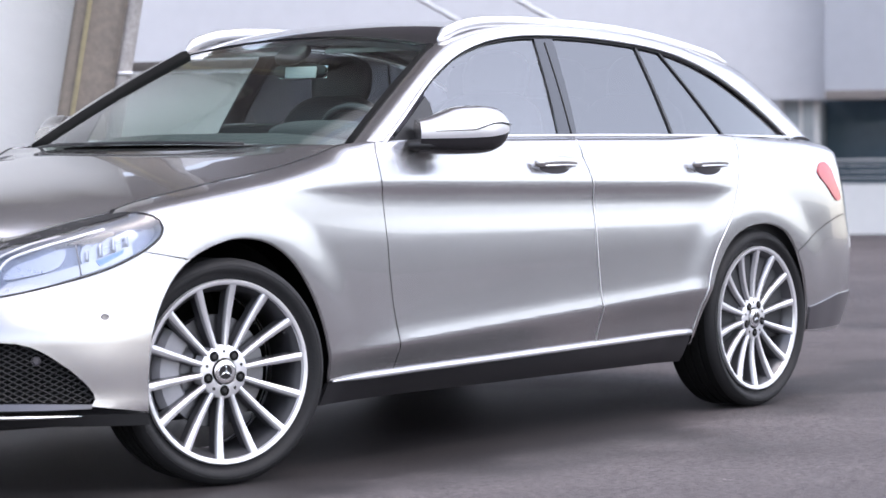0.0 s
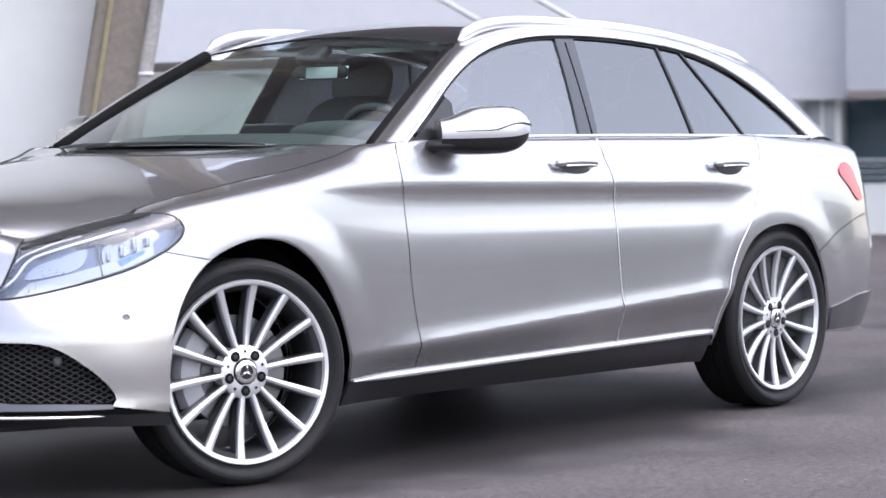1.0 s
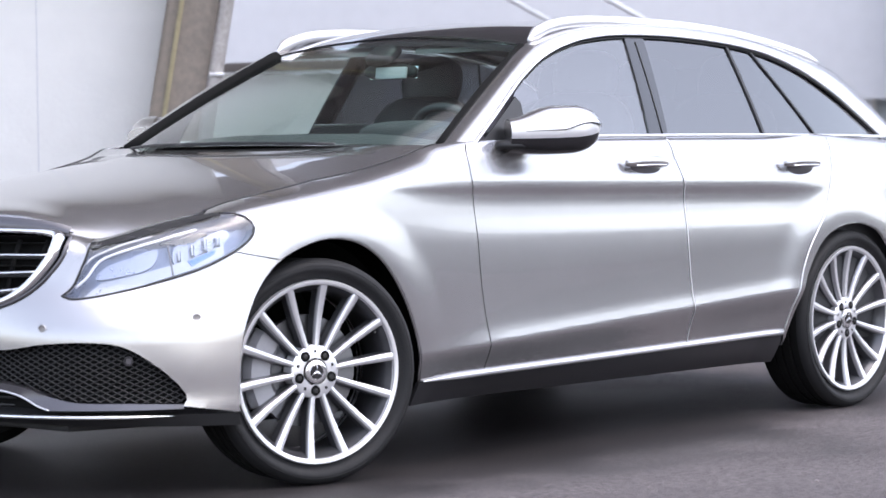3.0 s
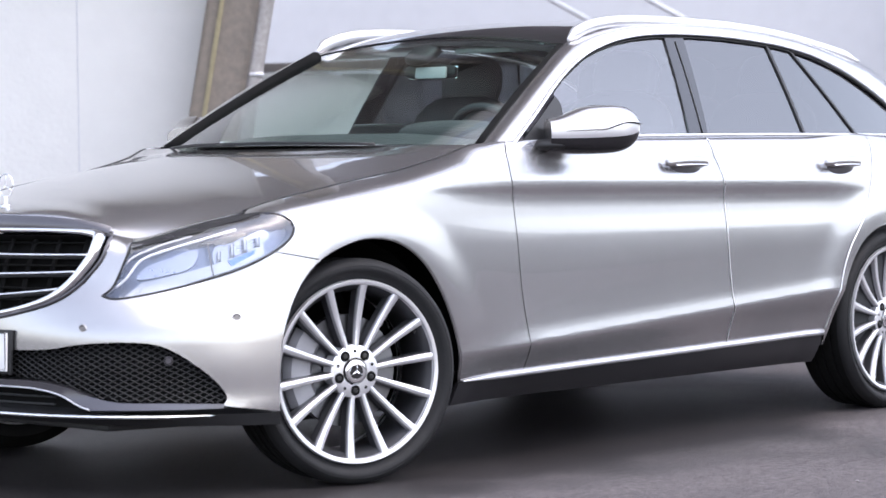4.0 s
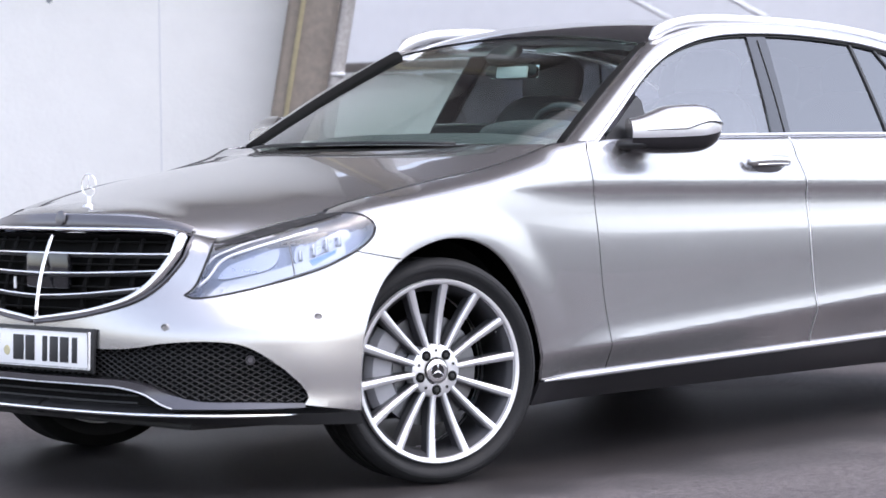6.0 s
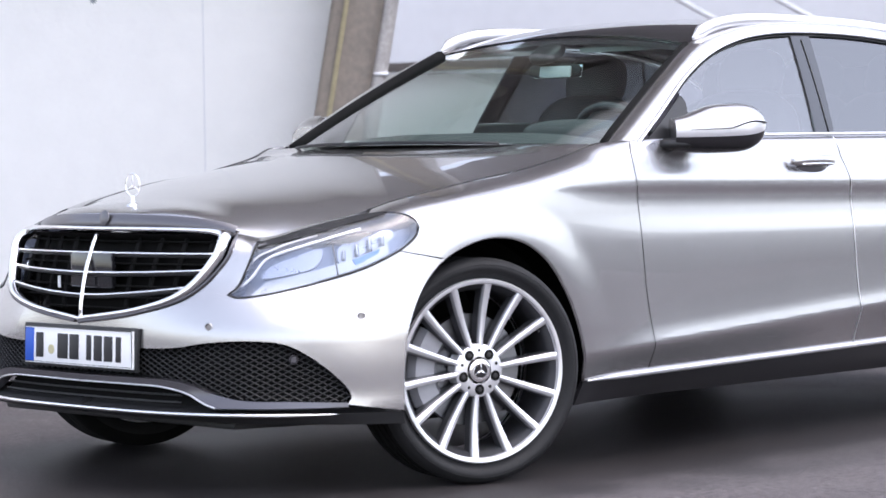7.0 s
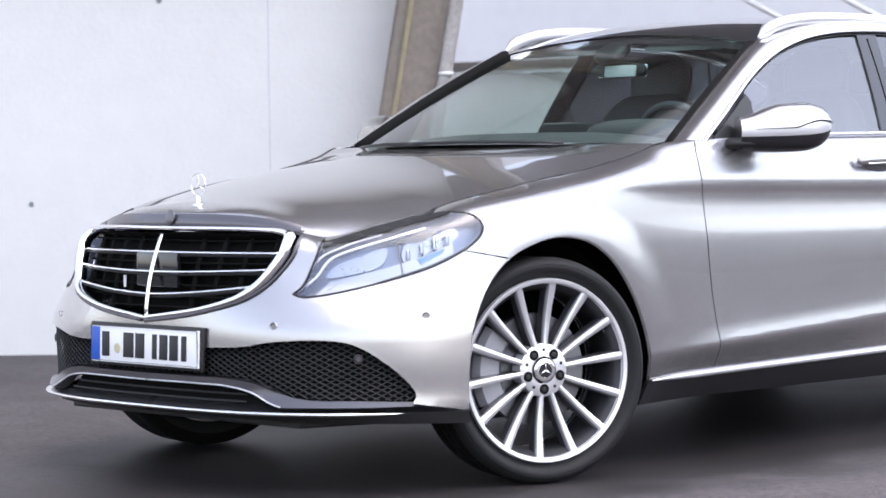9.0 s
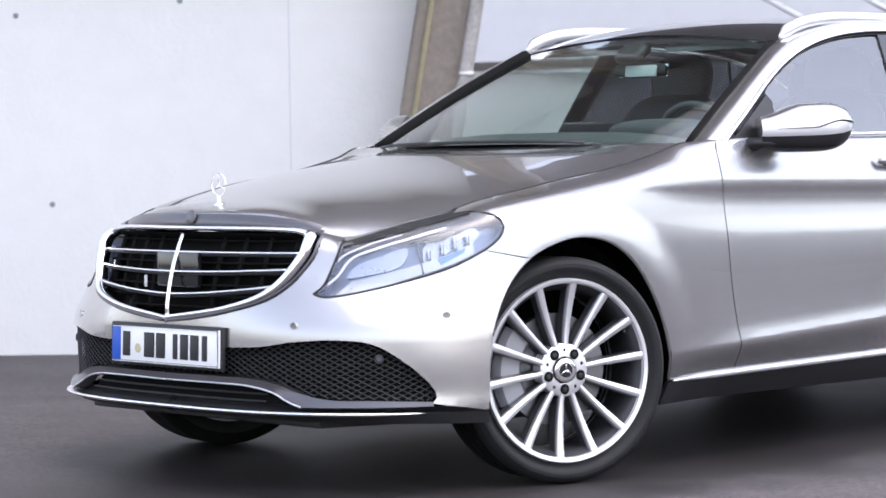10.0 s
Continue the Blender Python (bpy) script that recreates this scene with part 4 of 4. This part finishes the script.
ROOF_EDGE = spline([(0.690, -0.735, 0.995), (0.88, -0.690, 1.110), (1.09, -0.640, 1.230), (1.285, -0.590, 1.330), (1.44, -0.585, 1.375), (1.62, -0.585, 1.400), (1.80, -0.585, 1.412), (2.05, -0.585, 1.414), (2.30, -0.585, 1.405),
                    (2.50, -0.583, 1.390), (2.72, -0.580, 1.366), (2.98, -0.572, 1.325), (3.20, -0.570, 1.275), (3.44, -0.600, 1.135), (3.60, -0.650, 1.000)], 6)
rows = []
for (x, z), r in zip(CHROME_LINE, ROOF_EDGE):
    a, b = np.array(cabin(x, z)), np.array(r)
    out = np.array((0, -0.6, 0.8)) * 0.018
    rows.append([a + (b - a) * k + out * 4 * k * (1 - k) for k in np.linspace(0, 1, 9)])
cant = part("roof_side_frame", sheet(rows), PAINT, car)
twin(cant)
line = [np.array(cabin(x, z)) + (0, -0.004, 0) for x, z in CHROME_LINE]
belt = [np.array(cabin(u, 1.016 + 0.006 * math.sin((u - .8) / 2.4 * 3.1))) + (0, -0.012, 0) for u in np.linspace(0.99, 3.30, 40)]
twin(part("window_trim", tube(line, 0.010, 0.020, 8, up=(0, 1, 0)), BRIGHT, car, "bright aluminium window surround"))
twin(part("belt_trim", tube(belt, 0.012, 0.012, 8), BRIGHT, car))


def below_chrome(x, d):
    xs, zs = [q[0] for q in CHROME_LINE], [q[1] for q in CHROME_LINE]
    return float(np.interp(x, xs, zs)) - d


def window(x_low0, x_top0, x_top1, x_low1, d=0.014, low=1.022):
    top = [(x, below_chrome(x, d)) for x in np.linspace(x_top0, x_top1, 24)]
    return [(x_low0, low)] + top + [(x_low1, low)]


G1 = [(1.00, 0.995)] + [(x, below_chrome(x, 0.014 + 0.02 * max(0, 1.3 - x))) for x in np.linspace(1.035, 1.767, 26)] + [(1.674, 1.022)]
for name, outline, mat in (("front_side_window", G1, SIDE_GLASS), ("rear_side_window", window(1.772, 1.868, 2.362, 2.358), DARK_GLASS),
                           ("quarter_window", window(2.368, 2.372, 2.506, 2.724), DARK_GLASS), ("cargo_window", window(2.734, 2.516, 3.20, 3.262), DARK_GLASS)):
    g = part(name, patch(outline, cabin, 0.05, 0.03, offset=-0.006, flange=0, gap=0), mat, car, "clear tinted side glass" if mat is SIDE_GLASS else "dark privacy glass")
    g.visible_shadow = False
    twin(g)
bp = window(1.672, 1.765, 1.874, 1.776, 0.012, 1.018)
twin(part("door_pillar_trim", patch(bp, cabin, 0.03, 0.03, offset=0.0, flange=0.006, gap=0.0), GLOSS, car))
twin(part("pillar_joint", tube([np.array(cabin(1.815 - 0.07 * k, 1.35 - 0.33 * k)) + (0, -0.002, 0) for k in np.linspace(0, 1, 8)], 0.005, 0.004, 6, up=(0, 1, 0)), BLACK, car))
for o in (window(2.356, 2.360, 2.374, 2.370, 0.012, 1.018), window(2.722, 2.504, 2.518, 2.736, 0.012, 1.018)):
    twin(part("window_bar", patch(o, cabin, 0.03, 0.03, offset=0.0, flange=0.006, gap=0.0), BLACK, car))
seal = [np.array(cabin(x, z - 0.012)) + (0, 0.001, 0) for x, z in CHROME_LINE[8:]]
twin(part("window_seal", tube(seal, 0.005, 0.007, 6, up=(0, 1, 0)), BLACK, car))
sail = [(0.765, 0.990), (1.030, 1.150), (1.045, 1.130), (1.005, 0.990)]
twin(part("mirror_sail", patch(sail, cabin, 0.03, 0.03, offset=0.0, flange=0.01, gap=0), BLACK, car))

top = [r for r in ROOF_EDGE if r[0] >= 1.28]
roof_rows = []
for x, y, z in top[:int(len(top) * 0.80)]:
    roof_rows.append([(x + 0.02 * (1 - t * t) * max(0, (1.7 - x) / 0.42), y * -t, z + 0.034 * (1 - abs(t) ** 2.2) + 0.014 * (1 - t * t) * max(0, (1.7 - x) / 0.42)) for t in np.linspace(-1, 1, 21)])
part("roof", sheet(roof_rows, thick=0.004), GLOSS, car, "black panoramic glass roof")
part("headliner", sheet([[np.array(p) - (0, 0, 0.03) for p in r] for r in roof_rows]), HEADLINER, car)
rear_rows = [[(x + 0.10 * (1 - t * t), y * -t, z + 0.034 * (1 - abs(t) ** 2.2)) for t in np.linspace(-1, 1, 21)] for x, y, z in top[int(len(top) * 0.80) - 1:]]
tg = part("tailgate", sheet(rear_rows), PAINT, car)
part("rear_window", sheet([[np.array(p) * (1, 0.8, 1) + (0.012, 0, 0.006) for p in r[2:-2]] for r in rear_rows[4:-2]]), DARK_GLASS, tg)
part("tail_deck", sheet([[np.array(shell(u, shoulder(u)[1])), np.array(shell(u, shoulder(u)[1])) * (1, 0, 1) + (-0.05, 0, 0.03), np.array(shell(u, shoulder(u)[1])) * (1, -1, 1)] for u in np.linspace(3.1, U_TAIL, 30)]), PAINT, tg)
rail = spline([(1.300, -0.598, 1.345), (1.36, -0.598, 1.378), (1.45, -0.597, 1.402), (1.60, -0.596, 1.417), (2.0, -0.595, 1.418), (2.30, -0.594, 1.408), (2.6, -0.592, 1.382), (2.92, -0.588, 1.335), (3.08, -0.585, 1.305)])
twin(part("roof_rail", tube(rail, 0.034, 0.044, 12, power=2.6, taper=lambda k: min(1, 0.25 + 9 * min(k, 1 - k))), BRIGHT, car, "raised bright aluminium roof rail"))

# door handles
for x0, x1, z in ((1.462, 1.698, 0.925), (2.402, 2.630, 0.915)):
    q = np.array(shell((x0 + x1) / 2, z))
    # dark bulge stands in for the shaded recess behind the handle
    c = part("handle_cup", ball((0.190, 0.026, 0.076), pose(q[0] + 0.005, q[1] + 0.002, q[2] - 0.020), 2.2), TRIM, car)
    twin(c)
    pts = [(x, q[1] - 0.012 - 0.026 * math.sin(math.pi * k) ** 0.6, z + 0.004 + 0.004 * math.sin(math.pi * k)) for k, x in zip(np.linspace(0, 1, 16), np.linspace(x0, x1, 16))]
    h = part("door_handle", tube(pts, 0.022, 0.038, 10, power=2.5, taper=lambda k: 0.55 + 0.45 * math.sin(math.pi * k) ** 0.5), PAINT, car)
    part("handle_strip", tube([(p[0], p[1] - 0.009, p[2] - 0.011) for p in pts[2:-2]], 0.005, 0.007, 6), CHROME, h)
    twin(h)

# door mirrors
mm = pose(1.005, -0.937, 1.036, 0, 0, -37)


def mirror_shape(k, a):
    """Section of the housing at k from inner to outer end, angle a; 180 degrees faces ahead."""
    w = 0.80 + 0.20 * math.sin(math.pi * min(0.10 + 0.70 * k, 0.5)) if k < 0.62 else max(0.0, 1 - ((k - 0.62) / 0.38) ** 2.4) ** 0.45
    c, s = math.cos(a), math.sin(a)
    hgt = (0.046 + 0.030 * fade(k, 0.0, 0.45) if s > 0 else 0.080) * w
    dep = 0.088 * w
    return (-0.150 + 0.305 * k, math.copysign(abs(c) ** 0.8, c) * dep * (1.0 if c < 0 else 0.5), math.copysign(abs(s) ** 0.85, s) * hgt + 0.010 * k)


angles = [2 * math.pi * i / 32 for i in range(33)]
ks = [0.0, 0.02] + [0.02 + 0.98 * math.sin(math.pi / 2 * i / 26) for i in range(1, 27)]


def mirror_skin(lo, hi, grow=0.0):
    rows = []
    for k in ks:
        rows.append([tuple(np.array(mirror_shape(k, a)) * (1, 1 + grow, 1 + grow)) for a in np.linspace(lo, hi, 26)])
    bm = sheet(rows)
    bmesh.ops.transform(bm, matrix=mm, verts=bm.verts[:])
    bmesh.ops.recalc_face_normals(bm, faces=bm.faces[:])
    return bm


mir = part("door_mirror", mirror_skin(math.radians(-22), math.radians(155)), PAINT, car, "silver door mirror with black underside")
# bright metal skin paints the reflection along the cap's lower front
part("mirror_band", mirror_skin(math.radians(154), math.radians(196), 0.015), BRIGHT, mir, "bright band painting the reflection across the mirror's front")
part("mirror_underside", mirror_skin(math.radians(194), math.radians(342), 0.0), GLOSS, mir)
bm = bmesh.new()
bm.faces.new([bm.verts.new(mm @ Vector(mirror_shape(0.0, a))) for a in angles[:-1]])
part("mirror_end", bm, PAINT, mir)
pts = [mm @ (Vector(mirror_shape(k, math.radians(181 - 12 * fade(k, 0.55, 0.85)))) * 1.025) for k in np.linspace(0.16, 0.97, 24)]
part("indicator_strip", tube(pts, 0.006, 0.006, 6, taper=lambda k: 0.35 + 0.9 * k), GLOSS, mir)
part("mirror_stalk", ball((0.16, 0.17, 0.040), pose(0.915, -0.850, 0.992, 0, 0, -35), 2.4), BLACK, mir)
twin(mir)

# wheels
wheel = part("wheel", lathe([(0.240, 0.095), (0.254, 0.098), (0.256, 0.090), (0.242, 0.080), (0.234, 0.05), (0.232, -0.02), (0.242, -0.078), (0.2545, -0.090), (0.2570, -0.0995), (0.2615, -0.102), (0.2690, -0.102), (0.272, -0.092), (0.255, -0.086), (0.246, -0.07)], 96), [DARK_RIM, BRIGHT], car, "polished grey fourteen-spoke alloy wheel")
for f in wheel.data.polygons:
    if f.center.y < -0.079 and math.hypot(f.center.x, f.center.z) > 0.2550:
        f.material_index = 1
    elif f.center.y > 0.06:
        f.material_index = 1
prof = [(0.255, -0.080), (0.272, -0.088), (0.283, -0.093), (0.290, -0.102), (0.299, -0.109), (0.309, -0.110), (0.321, -0.102), (0.330, -0.090), (0.3335, -0.075), (0.331, -0.045), (0.324, -0.044), (0.324, -0.036), (0.3315, -0.035),
        (0.3315, -0.006), (0.324, -0.005), (0.324, 0.005), (0.3315, 0.006), (0.3315, 0.035), (0.324, 0.036), (0.324, 0.044), (0.331, 0.045), (0.331, 0.075), (0.328, 0.090), (0.320, 0.102), (0.290, 0.1135), (0.262, 0.106), (0.244, 0.092)]
tyre = part("tyre", lathe(prof, 96), [RUBBER, TREAD], wheel, "black low-profile road tyre")
for f in tyre.data.polygons:
    if f.center.y > -0.082 and math.hypot(f.center.x, f.center.z) > 0.30:
        f.material_index = 1
bm = bmesh.new()
for r, y in ((0.312, -0.1085),):
    tube([(r * math.cos(a), y, r * math.sin(a)) for a in np.linspace(0, 2 * math.pi, 72, endpoint=False)], 0.003, 0.003, 5, closed=True, up=(0, 1, 0), bm=bm)
part("sidewall_ring", bm, RUBBER, wheel)


def spoke_mesh():
    bm = bmesh.new()
    rows = []
    for k in np.linspace(0, 1, 7):
        r = 0.060 + (0.2565 - 0.060) * k
        w = 0.0062 + 0.0046 * k
        y = -0.078 + 0.006 * math.sin(math.pi * k) - 0.018 * k ** 1.5
        rows.append([(r, y + 0.042, -w * 1.55), (r, y + 0.014, -w * 1.32), (r, y, -w), (r, y, w), (r, y + 0.014, w * 1.32), (r, y + 0.042, w * 1.55)])
    g = [[bm.verts.new(p) for p in r] for r in rows]
    for a, b in zip(g, g[1:]):
        for i in range(5):
            f = bm.faces.new((a[i], a[i + 1], b[i + 1], b[i]))
            f.material_index = 1 if i == 2 else 2 if i in (1, 3) else 0
    return bm


first_spoke = part("spoke", spoke_mesh(), [DARK_RIM, BRIGHT, SPOKE_SIDE], wheel, sharp=25)
SPOKES = 14
for k in range(SPOKES):
    o = first_spoke if k == 0 else new("spoke", first_spoke.data)
    o.parent = wheel
    o.matrix_basis = pose(0, 0, 0, 0, 360 / SPOKES * k + 95.5, 0)
part("hub", lathe([(0.040, -0.078), (0.072, -0.078), (0.078, -0.074), (0.080, -0.03), (0.05, -0.02)], 48), [BRIGHT], wheel)
part("hub_cap", lathe([(0.0, -0.088), (0.020, -0.088), (0.022, -0.086), (0.030, -0.086), (0.034, -0.084), (0.036, -0.078), (0.036, -0.06)], 40), CHROME, wheel)
part("cap_disc", lathe([(0.0, -0.0888), (0.021, -0.0888), (0.0215, -0.087)], 32), GLOSS, wheel)
bm = bmesh.new()
for k in range(3):
    a = math.radians(90 + 120 * k)
    tube([(0, -0.0892, 0), (0.0225 * math.cos(a), -0.0892, 0.0225 * math.sin(a))], 0.0085, 0.002, 4, up=(0, 1, 0), bm=bm, taper=lambda q: 1 - 0.8 * q)
part("cap_bars", bm, CHROME, wheel)
for k in range(5):
    a = math.radians(90 + 36 + 72 * k)
    o = part("bolt_hole", lathe([(0.0, -0.0795), (0.0150, -0.0795), (0.0156, -0.0785)], 20), LINER, wheel)
    o.matrix_basis = pose(0.056 * math.cos(a), 0, 0.056 * math.sin(a))
    o = part("wheel_bolt", lathe([(0.0, -0.0815), (0.006, -0.0815), (0.0075, -0.080), (0.008, -0.0795)], 6), BLACK, wheel, smooth=False)
    o.matrix_basis = pose(0.056 * math.cos(a), 0, 0.056 * math.sin(a))
    a += math.radians(36)
    o = part("bore", lathe([(0.0, -0.0792), (0.0045, -0.0792), (0.005, -0.0785)], 12), BLACK, wheel)
    o.matrix_basis = pose(0.060 * math.cos(a), 0, 0.060 * math.sin(a))
o = part("valve", tube([(0.232, -0.075, 0), (0.222, -0.088, 0)], 0.007, 0.007, 8), BLACK, wheel)
o.matrix_basis = pose(0, 0, 0, 0, -28, 0)
STEER = 17.0
def place_wheel(w, x, y, turn, roll=0.0, rim=1.0):
    w.parent = car
    w.matrix_basis = pose(x, y, 0.3335, 0, 0, turn) @ pose(0, 0, 0, 0, roll, 0) @ Matrix.Diagonal((rim, 1, rim, 1))
    for o in w.children:
        if o.name.startswith("tyre"):
            o.matrix_basis = Matrix.Diagonal((1 / rim, 1, 1 / rim, 1))


wheels = [wheel]
for k in range(3):
    c = new("wheel", wheel.data)
    for o in wheel.children:
        d = new(o.name.split(".")[0], o.data)
        d.parent, d.matrix_basis = c, o.matrix_basis.copy()
        if o.get("label"):
            tagged(d, o["label"])
    tagged(c, wheel["label"])
    wheels.append(c)
place_wheel(wheels[0], 0.004, -0.79, -STEER, 0, 1.0)
place_wheel(wheels[1], 0.004, 0.79, 180 - STEER, 11, 1.0)
place_wheel(wheels[2], 2.84, -0.785, 0, -3.5)
place_wheel(wheels[3], 2.84, 0.785, 180, 17)
for x, y, turn in ((0, -0.79, -STEER), (0, 0.79, 180 - STEER), (2.84, -0.785, 0), (2.84, 0.785, 180)):
    big = x < 1
    d = part("brake_disc", lathe([(0.07, -0.02), (0.08, -0.022), (0.165 if big else 0.15, -0.022), (0.165 if big else 0.15, 0.005), (0.08, 0.005), (0.07, 0.01)], 56), STEEL, car)
    d.matrix_basis = pose(x, y, 0.3335, 0, 0, turn)
    rows = []
    for i in range(13):
        a = math.radians(140 + 70 * i / 12 if big else 100 + 60 * i / 12)
        a = a if y < 0 else math.radians(180) - a
        rows.append([(r * math.cos(a), yy, r * math.sin(a)) for r, yy in ((0.205, 0.03), (0.208, -0.025), (0.19, -0.045), (0.13, -0.045), (0.115, -0.03), (0.115, -0.024), (0.16, -0.024), (0.2, 0.03))])
    part("brake_caliper", sheet(rows, thick=0.003), CALIPER, car).matrix_basis = pose(x, y, 0.3335, 0, 0, turn)

# underbody and cabin inside
part("underbody", box((3.1, 1.30, 0.05), pose(1.45, 0, 0.20), 0.02), BLACK, car)
part("floor_pan", box((2.2, 1.46, 0.06), pose(1.43, 0, 0.220), 0.02), LINER, car)
for y0, y1, z in ((-0.84, 0.84, 0.6),):
    part("bulkhead", box((0.04, 1.56, 0.62), pose(0.55, 0, 0.60), 0.01), LINER, car)
    part("engine_bay", box((0.60, 0.84, 0.42), pose(-0.25, 0, 0.48), 0.05), LINER, car)
part("undertray", box((0.55, 1.10, 0.02), pose(-0.42, 0, 0.195, 0, 2, 0), 0.008), BLACK, car)
part("exhaust", tube([(0.5, -0.25, 0.17), (1.6, -0.28, 0.16), (2.4, -0.3, 0.17), (3.2, -0.45, 0.20)], 0.07, 0.07, 10), CALIPER, car)
for s in (-1, 1):
    part("door_lining", sheet([[(x, s * (abs(shell(x, z)[1]) - 0.06), z) for x in np.linspace(0.6, 3.3, 20)] for z in np.linspace(0.25, 0.99, 6)]), LINING, car)
bm = ball((0.62, 1.42, 0.36), pose(0.86, 0, 0.86), 3.2)
part("dashboard", bm, LINING, car)
part("binnacle", ball((0.26, 0.40, 0.10), pose(0.98, -0.36, 1.03), 2.6), LINING, car)
part("screen_display", box((0.02, 0.25, 0.15), pose(1.02, 0, 1.00, 0, -12, 0), 0.006), GLOSS, car)
wheel_m = pose(1.20, -0.36, 0.96, 0, 64, 0)
st = part("steering_wheel", tube([wheel_m @ Vector((0.185 * math.cos(a), 0.185 * math.sin(a), 0)) for a in np.linspace(0, 2 * math.pi, 40, endpoint=False)], 0.032, 0.028, 8, closed=True), LEATHER, car)
part("steering_boss", ball((0.20, 0.26, 0.05), wheel_m, 2.6), LEATHER, st)
part("rear_view_mirror", ball((0.03, 0.22, 0.055), pose(1.235, -0.03, 1.255, 0, 10, 8), 3), BLACK, car)
part("mirror_glass", box((0.003, 0.20, 0.045), pose(1.252, -0.03, 1.252, 0, 10, 8), 0.001), CHROME, car)
part("mirror_cover", box((0.012, 0.13, 0.042), pose(1.215, -0.05, 1.250, 0, 10, 8), 0.006), HEADLINER, car, "pale plastic mirror back")
part("sensor_pod", ball((0.12, 0.12, 0.05), pose(1.23, 0, 1.315, 0, -28, 0), 2.8), BLACK, car)


def seat(x, y, back=True):
    s = part("seat", ball((0.54, 0.52, 0.22), pose(x, y, 0.52, 0, -6, 0), 3.2), LEATHER, car, "dark leather car seat")
    part("seat_back", ball((0.16, 0.52, 0.68), pose(x + 0.33, y, 0.86, 0, 18, 0), 3.2), LEATHER, s)
    part("head_rest", ball((0.10, 0.28, 0.20), pose(x + 0.45, y, 1.235, 0, 10, 0), 2.8), LEATHER, s)
    return s


for x, y in ((1.45, -0.37), (1.45, 0.37), (2.30, -0.40), (2.30, 0.40), (2.30, 0.0)):
    seat(x, y)
for s in (-1, 1):
    part("sun_visor", box((0.16, 0.40, 0.02), pose(1.36, s * 0.30, 1.345, 0, -16, 0), 0.008), HEADLINER, car)
